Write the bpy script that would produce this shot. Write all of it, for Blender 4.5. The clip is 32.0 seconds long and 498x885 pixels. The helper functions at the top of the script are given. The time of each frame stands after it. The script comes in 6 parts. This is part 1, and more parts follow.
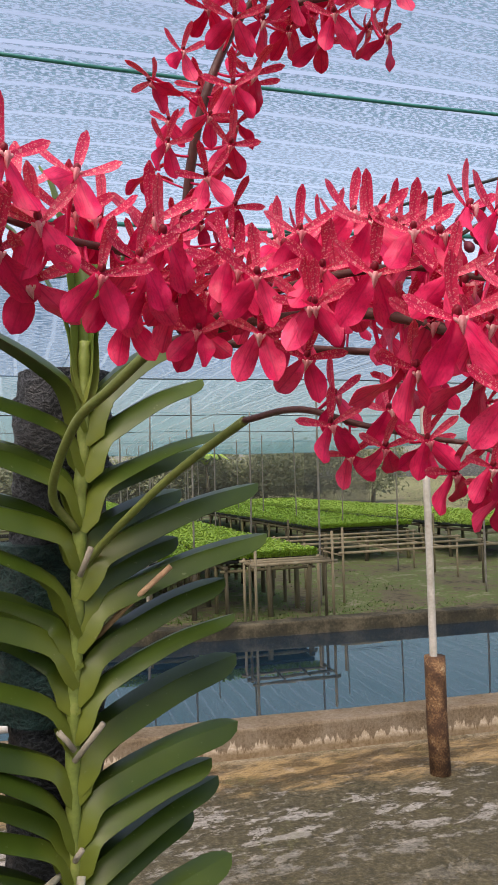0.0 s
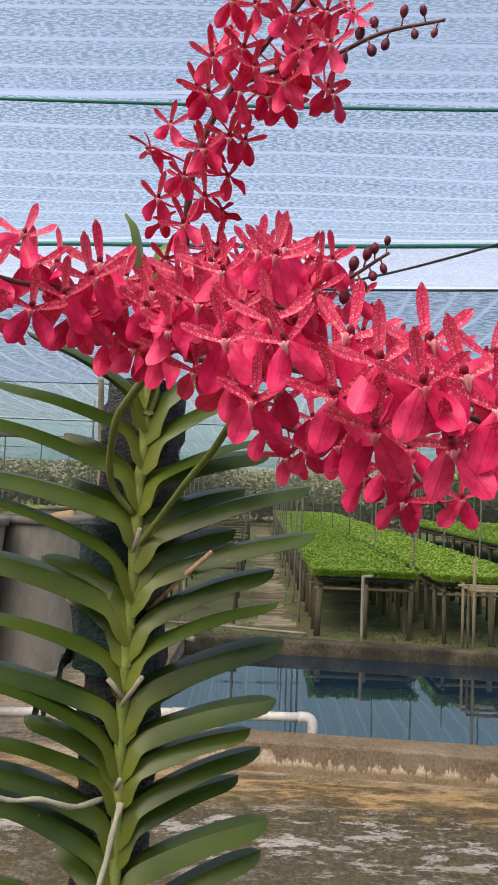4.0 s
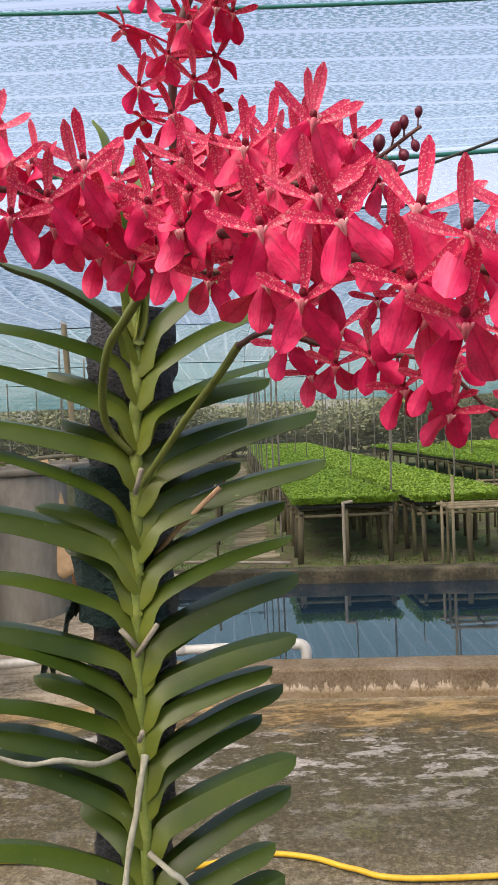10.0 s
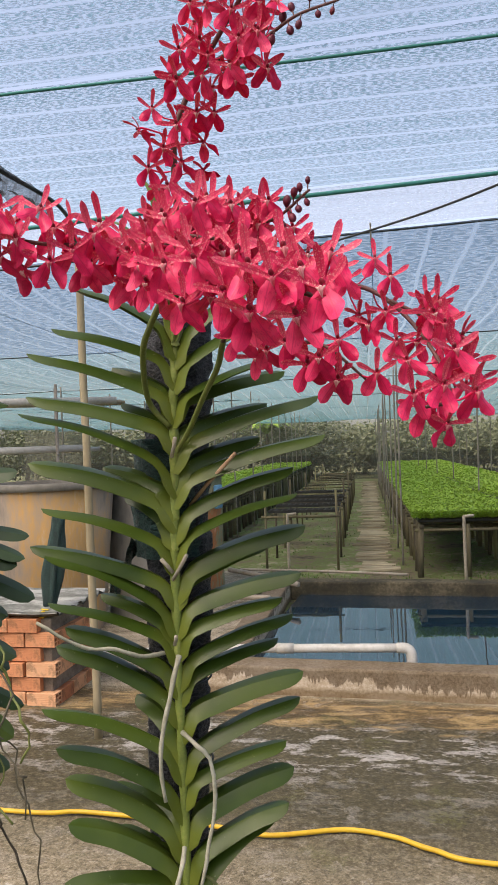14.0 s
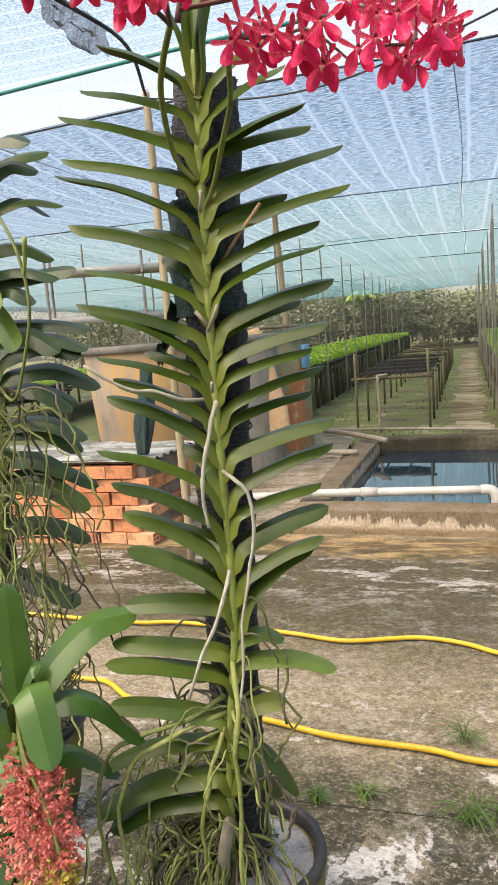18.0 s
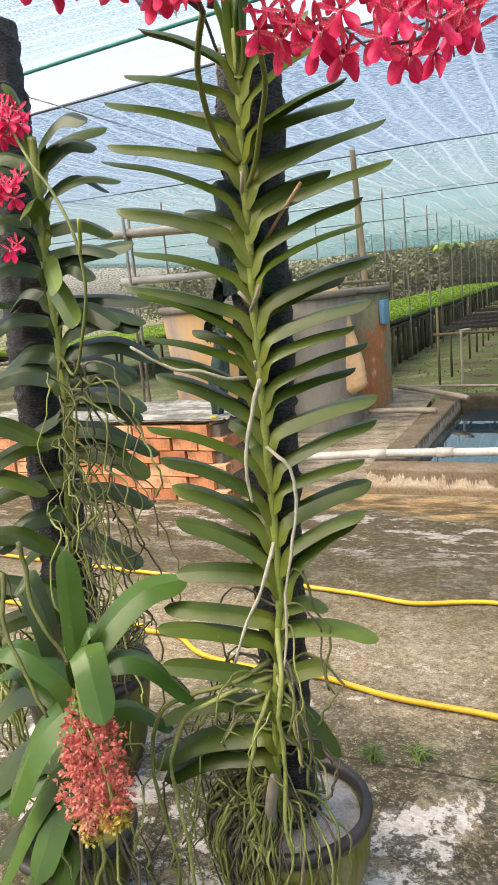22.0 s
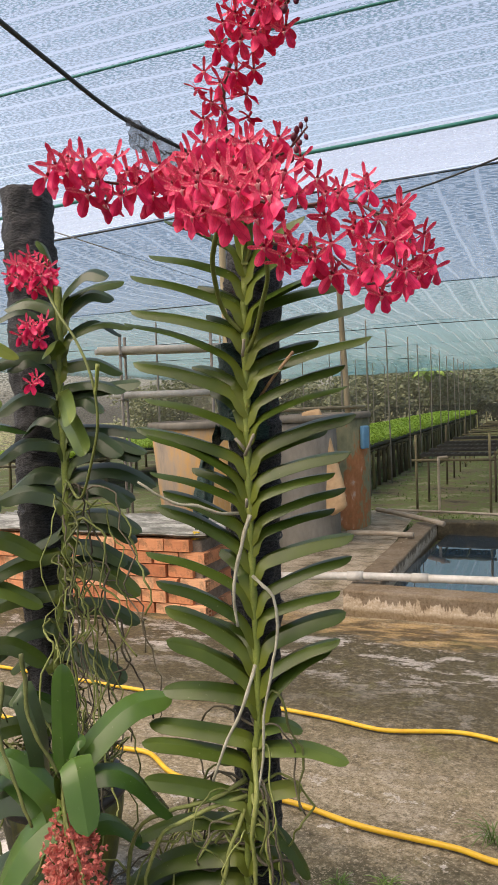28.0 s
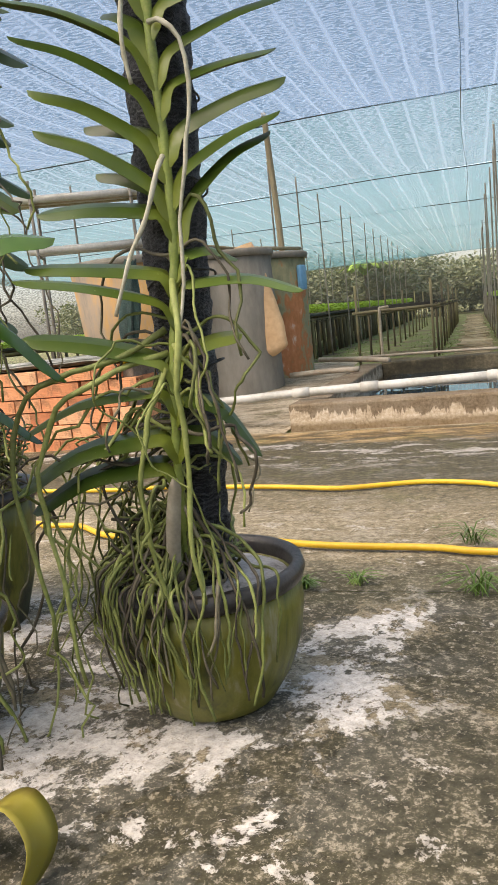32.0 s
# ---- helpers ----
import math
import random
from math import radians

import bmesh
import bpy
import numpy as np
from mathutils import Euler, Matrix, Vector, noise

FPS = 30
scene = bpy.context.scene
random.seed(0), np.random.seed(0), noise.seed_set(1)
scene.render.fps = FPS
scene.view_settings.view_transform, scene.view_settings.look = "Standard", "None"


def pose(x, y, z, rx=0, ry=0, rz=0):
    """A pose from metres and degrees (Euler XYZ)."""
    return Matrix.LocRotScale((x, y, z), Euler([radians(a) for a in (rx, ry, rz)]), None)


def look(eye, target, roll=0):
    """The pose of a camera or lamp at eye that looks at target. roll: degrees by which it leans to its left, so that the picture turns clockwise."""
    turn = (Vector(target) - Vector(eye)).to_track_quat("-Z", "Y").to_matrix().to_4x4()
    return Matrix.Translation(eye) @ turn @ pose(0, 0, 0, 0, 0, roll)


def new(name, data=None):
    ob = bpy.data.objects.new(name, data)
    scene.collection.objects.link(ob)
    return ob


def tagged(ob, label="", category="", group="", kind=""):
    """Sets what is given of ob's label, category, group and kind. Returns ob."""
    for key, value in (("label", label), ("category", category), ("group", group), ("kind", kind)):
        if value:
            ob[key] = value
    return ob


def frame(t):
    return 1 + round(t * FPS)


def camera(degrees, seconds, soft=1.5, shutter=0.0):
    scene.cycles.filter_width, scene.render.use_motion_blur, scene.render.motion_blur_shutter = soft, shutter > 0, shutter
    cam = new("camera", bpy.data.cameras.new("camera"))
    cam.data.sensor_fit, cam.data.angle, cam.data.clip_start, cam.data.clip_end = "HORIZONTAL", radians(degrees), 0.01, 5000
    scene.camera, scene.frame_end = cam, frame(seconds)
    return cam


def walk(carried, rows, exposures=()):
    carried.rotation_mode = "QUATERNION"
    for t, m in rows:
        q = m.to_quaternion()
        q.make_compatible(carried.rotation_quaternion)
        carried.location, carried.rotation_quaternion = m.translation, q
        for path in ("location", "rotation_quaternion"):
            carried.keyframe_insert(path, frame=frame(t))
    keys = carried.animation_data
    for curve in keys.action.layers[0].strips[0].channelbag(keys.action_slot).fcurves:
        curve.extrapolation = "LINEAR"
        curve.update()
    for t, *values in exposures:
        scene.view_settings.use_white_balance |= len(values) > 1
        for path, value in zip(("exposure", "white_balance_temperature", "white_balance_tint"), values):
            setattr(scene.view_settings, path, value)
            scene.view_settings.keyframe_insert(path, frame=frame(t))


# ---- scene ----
cam = camera(36.9, 32.0)
PATH = [
    (0, (-0.077, 0.186, 1.431), (0.012, 2.182, 1.519), -1.5),
    (0.5, (-0.051, 0.175, 1.436), (0.024, 2.171, 1.544), -1.6),
    (1, (-0.041, 0.165, 1.44), (0.026, 2.159, 1.583), -1.9),
    (1.5, (0.025, 0.148, 1.433), (-0.206, 2.126, 1.618), -1.1),
    (2, (0.091, 0.121, 1.423), (-0.392, 2.053, 1.608), 1.4),
    (2.5, (0.119, 0.113, 1.419), (-0.438, 2.026, 1.588), 2.4),
    (3, (0.13, 0.116, 1.418), (-0.422, 2.032, 1.571), 2.6),
    (3.5, (0.135, 0.119, 1.418), (-0.41, 2.038, 1.556), 2.6),
    (5.5, (0.155, 0.105, 1.405), (-0.425, 2.017, 1.51), 0.1),
    (6, (0.156, 0.098, 1.408), (-0.423, 2.009, 1.51), -0.0),
    (6.5, (0.157, 0.097, 1.409), (-0.424, 2.008, 1.512), -0.2),
    (7, (0.152, 0.1, 1.407), (-0.434, 2.01, 1.508), -0.1),
    (7.5, (0.149, 0.099, 1.403), (-0.439, 2.008, 1.5), -0.1),
    (8, (0.161, 0.098, 1.397), (-0.427, 2.008, 1.482), -0.3),
    (8.5, (0.148, 0.114, 1.403), (-0.412, 2.033, 1.47), -1.1),
    (9, (0.113, 0.135, 1.404), (-0.385, 2.071, 1.429), -1.5),
    (9.5, (0.099, 0.156, 1.41), (-0.375, 2.099, 1.391), -1.7),
    (10, (0.089, 0.169, 1.409), (-0.382, 2.112, 1.363), -2.2),
    (10.5, (0.086, 0.164, 1.412), (-0.422, 2.098, 1.35), -3.3),
    (11, (0.136, 0.14, 1.407), (-0.574, 2.009, 1.354), -4.5),
    (11.5, (0.218, 0.106, 1.404), (-0.554, 1.951, 1.352), -3.5),
    (12, (0.261, 0.082, 1.395), (-0.507, 1.928, 1.34), -2.3),
    (12.5, (0.277, 0.044, 1.392), (-0.5, 1.887, 1.343), -1.3),
    (13, (0.295, 0.0, 1.383), (-0.493, 1.838, 1.36), -0.9),
    (13.5, (0.303, -0.013, 1.368), (-0.493, 1.822, 1.371), -1.5),
    (15.5, (0.3, 0.02, 1.311), (-0.535, 1.837, 1.339), -3.0),
    (16, (0.296, 0.016, 1.292), (-0.57, 1.819, 1.263), -2.9),
    (16.5, (0.329, 0.008, 1.243), (-0.59, 1.776, 1.068), -2.5),
    (17, (0.352, 0.003, 1.204), (-0.62, 1.733, 0.951), -3.2),
    (17.5, (0.376, -0.008, 1.186), (-0.64, 1.692, 0.908), -4.0),
    (18, (0.413, -0.031, 1.169), (-0.632, 1.649, 0.879), -4.4),
    (18.5, (0.437, -0.049, 1.163), (-0.621, 1.622, 0.868), -4.7),
    (19, (0.442, -0.062, 1.168), (-0.639, 1.594, 0.87), -5.1),
    (19.5, (0.446, -0.071, 1.175), (-0.664, 1.566, 0.877), -5.3),
    (20, (0.439, -0.071, 1.174), (-0.658, 1.568, 0.841), -5.0),
    (20.5, (0.449, -0.043, 1.182), (-0.609, 1.61, 0.799), -4.9),
    (21, (0.486, -0.004, 1.2), (-0.646, 1.596, 0.803), -5.4),
    (21.5, (0.493, -0.008, 1.201), (-0.716, 1.536, 0.809), -5.6),
    (22, (0.478, -0.013, 1.203), (-0.747, 1.518, 0.81), -5.4),
    (22.5, (0.467, -0.019, 1.202), (-0.743, 1.524, 0.807), -5.2),
    (23, (0.467, -0.022, 1.2), (-0.692, 1.559, 0.804), -4.5),
    (23.5, (0.462, -0.037, 1.198), (-0.653, 1.574, 0.799), -3.7),
    (24, (0.468, -0.089, 1.202), (-0.616, 1.544, 0.803), -3.2),
    (24.5, (0.506, -0.129, 1.224), (-0.583, 1.51, 0.863), -2.6),
    (25, (0.545, -0.168, 1.235), (-0.555, 1.472, 0.918), -2.3),
    (25.5, (0.567, -0.187, 1.243), (-0.549, 1.452, 0.981), -2.3),
    (26, (0.573, -0.19, 1.243), (-0.581, 1.427, 1.014), -2.2),
    (26.5, (0.584, -0.187, 1.246), (-0.596, 1.414, 1.041), -2.2),
    (28.5, (0.514, -0.103, 1.276), (-0.659, 1.515, 1.205), -2.6),
    (29, (0.464, -0.074, 1.291), (-0.664, 1.576, 1.23), -2.7),
    (29.5, (0.432, -0.062, 1.259), (-0.666, 1.608, 1.189), -2.6),
    (30, (0.408, -0.021, 1.106), (-0.679, 1.649, 0.932), -2.7),
    (30.5, (0.393, 0.043, 0.876), (-0.689, 1.714, 0.681), -2.9),
    (31, (0.375, 0.088, 0.705), (-0.701, 1.76, 0.488), -3.4),
    (31.5, (0.361, 0.102, 0.63), (-0.708, 1.774, 0.381), -5.0),
    (32, (0.363, 0.114, 0.603), (-0.7, 1.777, 0.28), -6.2),
]
walk(cam, [(t, look(eye, target, roll)) for t, eye, target, roll in PATH],
     [(0.0, 1.28, 6850, 17), (7.5, 1.3, 6850, 17), (9.0, 1.42, 6850, 16), (12.0, 1.4, 6850, 16), (13.0, 1.28, 6850, 16), (15.5, 1.3, 6850, 16), (17.0, 1.78, 7100, 14), (23.0, 1.84, 7100, 14), (25.0, 1.62, 7200, 15), (26.0, 1.58, 7200, 15), (29.0, 1.22, 7200, 18), (30.5, 1.66, 7000, 14), (32.0, 1.68, 7100, 14)])

# ---- light ----
world = bpy.data.worlds.new("sky")
scene.world = world
world.use_nodes = True
wn = world.node_tree.nodes
sky = wn.new("ShaderNodeTexSky")
sky.sky_type, sky.sun_disc = "NISHITA", False
ELEV, TURN = radians(58), radians(205)
sky.sun_elevation, sky.sun_rotation = ELEV, TURN
sky.air_density, sky.dust_density, sky.ozone_density = 1.0, 3.0, 1.0
wn["Background"].inputs[1].default_value = 0.13
haze = wn.new("ShaderNodeHueSaturation")
haze.inputs["Saturation"].default_value = 0.74
world.node_tree.links.new(sky.outputs[0], haze.inputs["Color"])
world.node_tree.links.new(haze.outputs[0], wn["Background"].inputs[0])
sun = new("sun", bpy.data.lights.new("sun", "SUN"))
sun.data.energy, sun.data.angle, sun.data.color = 2.3, radians(60), (1.0, 0.88, 0.73)
sun.matrix_world = look((0, 0, 0), (-math.sin(TURN) * math.cos(ELEV), -math.cos(TURN) * math.cos(ELEV), -math.sin(ELEV)))


# ---- materials ----
class Nodes:
    """A material's node tree with short calls."""

    def __init__(self, name):
        self.m = bpy.data.materials.new(name)
        self.m.use_nodes = True
        self.t = self.m.node_tree
        self.b = self.t.nodes["Principled BSDF"]
        self.out = self.t.nodes["Material Output"]

    def add(self, kind, operation="", data_type="", blend_type="", interpolation_type="", **sockets):
        n = self.t.nodes.new("ShaderNode" + kind)
        if operation:
            n.operation = operation
        if data_type:
            n.data_type = data_type
        if blend_type:
            n.blend_type = blend_type
        if interpolation_type:
            n.interpolation_type = interpolation_type
        for k, v in sockets.items():
            n.inputs[k].default_value = v
        return n

    def link(self, a, b):
        self.t.links.new(a, b)
        return self

    def coords(self, scale=(1, 1, 1), rot=(0, 0, 0), kind="Object"):
        c, m = self.add("TexCoord"), self.add("Mapping")
        m.inputs["Rotation"].default_value = rot
        self.link(c.outputs[kind], m.inputs["Vector"])
        s = self.add("Mapping")
        s.inputs["Scale"].default_value = scale
        self.link(m.outputs[0], s.inputs["Vector"])
        return s.outputs[0]

    def noise(self, vec, scale, detail=5.0, rough=0.55, distort=0.0):
        n = self.add("TexNoise", Scale=scale, Detail=detail, Roughness=rough, Distortion=distort)
        self.link(vec, n.inputs["Vector"])
        return n.outputs["Fac"]

    def ramp(self, fac, stops):
        r = self.add("ValToRGB")
        e = r.color_ramp.elements
        while len(e) < len(stops):
            e.new(0.5)
        for q, (p, c) in zip(e, stops):
            q.position, q.color = p, (*c, 1) if len(c) == 3 else c
        self.link(fac, r.inputs[0])
        return r.outputs[0]

    def grey(self, fac, a, b):
        return self.ramp(fac, [(a, (0, 0, 0)), (b, (1, 1, 1))])

    def mix(self, fac, a, b, blend="MIX"):
        n = self.add("Mix", data_type="RGBA", blend_type=blend)
        for v, i in ((fac, 0), (a, 6), (b, 7)):
            if isinstance(v, (int, float)):
                n.inputs[i].default_value = v
            elif isinstance(v, tuple):
                n.inputs[i].default_value = (*v, 1)
            else:
                self.link(v, n.inputs[i])
        return n.outputs[2]

    def math(self, op, a, b=0.0):
        n = self.add("Math", operation=op)
        for v, i in ((a, 0), (b, 1)):
            if isinstance(v, (int, float)):
                n.inputs[i].default_value = v
            else:
                self.link(v, n.inputs[i])
        return n.outputs[0]

    def bump(self, height, strength=0.4, dist=0.004):
        n = self.add("Bump", Strength=strength, Distance=dist)
        self.link(height, n.inputs["Height"])
        self.link(n.outputs[0], self.b.inputs["Normal"])
        return self

    def done(self, color=None, rough=0.6, metal=0.0, spec=0.5):
        if color is not None:
            if isinstance(color, tuple):
                self.b.inputs["Base Color"].default_value = (*color, 1)
            else:
                self.link(color, self.b.inputs["Base Color"])
        if isinstance(rough, (int, float)):
            self.b.inputs["Roughness"].default_value = rough
        else:
            self.link(rough, self.b.inputs["Roughness"])
        self.b.inputs["Metallic"].default_value = metal
        self.b.inputs["Specular IOR Level"].default_value = spec
        return self.m

    def thin(self, color, amount):
        """Lets light through a thin sheet, such as a leaf."""
        tr, mx = self.add("BsdfTranslucent"), self.add("MixShader", Fac=amount)
        if isinstance(color, tuple):
            tr.inputs[0].default_value = (*color, 1)
        else:
            self.link(color, tr.inputs[0])
        self.link(self.b.outputs[0], mx.inputs[1]).link(tr.outputs[0], mx.inputs[2]).link(mx.outputs[0], self.out.inputs[0])
        return self


def grained(name, stops, scale, rough=0.7, bump=0.3, dist=0.003, fine=8.0, stretch=(1, 1, 1), spec=0.4, rand=0.0):
    """A surface whose colour wanders along a ramp at two scales."""
    n = Nodes(name)
    v = n.coords(stretch)
    big, small = n.noise(v, scale, 4), n.noise(v, scale * fine, 5, 0.65)
    fac = n.math("ADD", n.math("MULTIPLY", big, 0.65), n.math("MULTIPLY", small, 0.35))
    if rand:
        info = n.add("ObjectInfo")
        fac = n.math("ADD", fac, n.math("MULTIPLY", n.math("SUBTRACT", info.outputs["Random"], 0.5), rand))
    col = n.ramp(fac, stops)
    return n.bump(small, bump, dist).done(col, rough, 0, spec)


def leaf_material(name, dark, mid, pale, glow, rough=0.46, sheath=None):
    n = Nodes(name)
    v = n.coords((1, 1, 1))
    info = n.add("ObjectInfo")
    big = n.noise(v, 9, 3)
    fac = n.math("ADD", n.math("MULTIPLY", big, 0.7), n.math("MULTIPLY", info.outputs["Random"], 0.3))
    col = n.ramp(fac, [(0.25, dark), (0.5, mid), (0.78, pale)])
    if sheath:
        along = n.add("Attribute")
        along.attribute_name = "along"
        col = n.mix(n.ramp(along.outputs["Fac"], [(0.08, (0.9, 0.9, 0.9)), (0.36, (0, 0, 0))]), col, sheath)
    spots = n.grey(n.noise(v, 160, 2), 0.70, 0.78)
    col = n.mix(n.math("MULTIPLY", spots, 0.35), col, (0.35, 0.38, 0.2))
    n.bump(n.noise(v, 60, 3), 0.12, 0.002)
    n.done(col, rough - 0.1, 0, 0.36)
    n.thin(glow, 0.2)
    return n.m


def concrete_floor():
    n = Nodes("mossy concrete")
    v = n.coords()
    long = n.coords((1, 2.6, 1), (0, 0, radians(-18)))
    big, mid, fine = n.noise(v, 0.8, 5, 0.6), n.noise(long, 4.0, 8, 0.68, 0.4), n.noise(v, 38, 6, 0.75)
    grain = n.noise(v, 230, 3, 0.7)
    sep = n.add("SeparateXYZ")
    n.link(v, sep.inputs[0])
    # way across the yard: 4.03 is the pond's foot
    foot = n.math("ADD", n.math("MULTIPLY", sep.outputs[0], -0.174), n.math("MULTIPLY", sep.outputs[1], 0.985))
    edge = n.math("ADD", foot, n.math("MULTIPLY", n.math("SUBTRACT", mid, 0.5), 0.7))
    # way across from the slab joint, which runs a little askew to the pond
    joint_way = n.math("ADD", n.math("MULTIPLY", sep.outputs[0], -0.242), n.math("MULTIPLY", n.math("SUBTRACT", sep.outputs[1], 1.55), 0.97))
    ragged = n.math("ADD", joint_way, n.math("MULTIPLY", n.math("SUBTRACT", mid, 0.5), 0.35))

    def fade(lo, hi, a, b, src=None):
        g = n.add("MapRange", interpolation_type="SMOOTHSTEP")
        n.link(src or edge, g.inputs[0])
        for k, val in zip((1, 2, 3, 4), (lo, hi, a, b)):
            g.inputs[k].default_value = val
        return g.outputs[0]

    base = n.ramp(n.math("ADD", n.math("MULTIPLY", mid, 0.5), n.math("MULTIPLY", fine, 0.5)), [(0.36, (0.1, 0.08, 0.042)), (0.46, (0.24, 0.196, 0.122)), (0.54, (0.36, 0.3, 0.2)), (0.64, (0.5, 0.43, 0.32))])
    # algae film, thick before the pond
    film = n.math("MULTIPLY", n.math("MULTIPLY", fade(2.0, 2.8, 0.3, 1.0), fade(3.9, 4.2, 1.0, 0.2, foot)), n.grey(n.math("ADD", n.math("MULTIPLY", big, 0.35), n.math("ADD", n.math("MULTIPLY", mid, 0.65), fade(2.3, 2.9, 0.0, 0.1))), 0.345, 0.44))
    col = n.mix(n.math("MULTIPLY", film, 0.94), base, n.ramp(fine, [(0.35, (0.016, 0.014, 0.005)), (0.5, (0.05, 0.042, 0.017)), (0.66, (0.11, 0.09, 0.045))]))
    # brown wet foot of the pond wall
    col = n.mix(n.math("MULTIPLY", n.math("MULTIPLY", fade(3.62, 3.82, 0.0, 1.0), fade(4.02, 4.12, 1.0, 0.15, foot)), 0.85), col, n.ramp(mid, [(0.35, (0.04, 0.023, 0.008)), (0.48, (0.14, 0.09, 0.035)), (0.58, (0.42, 0.29, 0.13))]))
    # the dry apron beside the pond
    col = n.mix(n.math("MULTIPLY", fade(4.05, 4.2, 0.0, 0.5, foot), n.grey(mid, 0.4, 0.56)), col, (0.56, 0.49, 0.39))
    # pale lime crust, in streaks by the pond and flakes by the pots
    streak = n.grey(n.noise(n.coords((1, 2.0, 1), (0, 0, radians(-18))), 3.6, 11, 0.8, 0.2), 0.53, 0.55)
    band = n.math("MULTIPLY", fade(2.8, 3.3, 0.2, 1.0), fade(3.55, 3.75, 1.0, 0.1))
    flake = n.grey(n.noise(v, 3.2, 11, 0.78, 0.2), 0.488, 0.498)
    chip = n.grey(n.noise(v, 9.0, 8, 0.75, 0.2), 0.585, 0.605)
    near = n.math("MULTIPLY", fade(-0.1, 0.06, 1.0, 0.0, joint_way), fade(-0.1, 0.12, 1.0, 0.15, sep.outputs[0]))
    crust = n.math("MAXIMUM", n.math("MULTIPLY", n.math("MAXIMUM", flake, chip), near), n.math("MAXIMUM", n.math("MULTIPLY", streak, n.math("MULTIPLY", band, 0.6)), n.math("MULTIPLY", chip, fade(1.7, 2.4, 0.75, 0.2))))
    col = n.mix(n.math("MULTIPLY", crust, 0.88), col, n.ramp(fine, [(0.34, (0.36, 0.335, 0.3)), (0.5, (0.6, 0.575, 0.54)), (0.66, (0.78, 0.76, 0.73))]))
    dark = n.math("MULTIPLY", n.grey(n.math("ADD", n.math("MULTIPLY", n.noise(v, 2.1, 10, 0.72, 0.2), 0.85), n.math("ADD", n.math("MULTIPLY", fine, 0.15), n.math("ADD", fade(-1.0, -0.5, 0.07, 0.0, joint_way), fade(-0.12, 0.12, 0.0, 0.075, sep.outputs[0])))), 0.49, 0.505), fade(-0.05, 0.45, 1.0, 0.12, joint_way))
    dark = n.math("MULTIPLY", dark, n.math("SUBTRACT", 1.0, n.math("MULTIPLY", chip, 0.9)))
    col = n.mix(n.math("MULTIPLY", dark, 0.92), col, n.ramp(fine, [(0.35, (0.012, 0.013, 0.006)), (0.55, (0.045, 0.042, 0.022)), (0.7, (0.12, 0.105, 0.065))]))
    joint = n.math("MULTIPLY", fade(-0.12, -0.03, 0.0, 1.0, ragged), fade(0.03, 0.24, 1.0, 0.0, ragged))
    col = n.mix(n.math("MULTIPLY", joint, 0.75), col, n.mix(fine, (0.012, 0.016, 0.006), (0.1, 0.09, 0.045)))
    green = n.math("MULTIPLY", n.grey(n.noise(v, 2.4, 8, 0.72), 0.56, 0.62), n.grey(fine, 0.42, 0.55))
    col = n.mix(n.math("MULTIPLY", green, 0.6), col, (0.085, 0.085, 0.018))
    col = n.mix(n.math("MULTIPLY", n.grey(n.math("ADD", n.math("MULTIPLY", grain, 0.55), n.math("MULTIPLY", fine, 0.45)), 0.54, 0.6), n.math("SUBTRACT", 0.7, n.math("MULTIPLY", film, 0.55))), col, (0.5, 0.44, 0.34))
    col = n.mix(n.math("MULTIPLY", n.grey(grain, 0.55, 0.63), n.math("SUBTRACT", 0.72, n.math("MULTIPLY", crust, 0.5))), col, (0.035, 0.03, 0.018))
    grit = n.noise(v, 95, 3, 0.75)
    bare = n.math("SUBTRACT", 1.0, n.math("MULTIPLY", crust, 0.75))
    col = n.mix(n.math("MULTIPLY", n.grey(grit, 0.56, 0.62), n.math("SUBTRACT", 0.5, n.math("MULTIPLY", film, 0.4))), col, (0.5, 0.44, 0.34))
    col = n.mix(n.math("MULTIPLY", n.grey(n.math("SUBTRACT", 1.0, grit), 0.56, 0.63), n.math("MULTIPLY", bare, 0.6)), col, (0.04, 0.034, 0.02))
    n.bump(n.math("ADD", n.math("MULTIPLY", fine, 0.6), n.math("MULTIPLY", crust, 0.4)), 0.7, 0.008)
    return n.done(col, n.ramp(film, [(0.0, (0.88, 0.88, 0.88)), (1.0, (0.6, 0.6, 0.6))]), 0, 0.3)


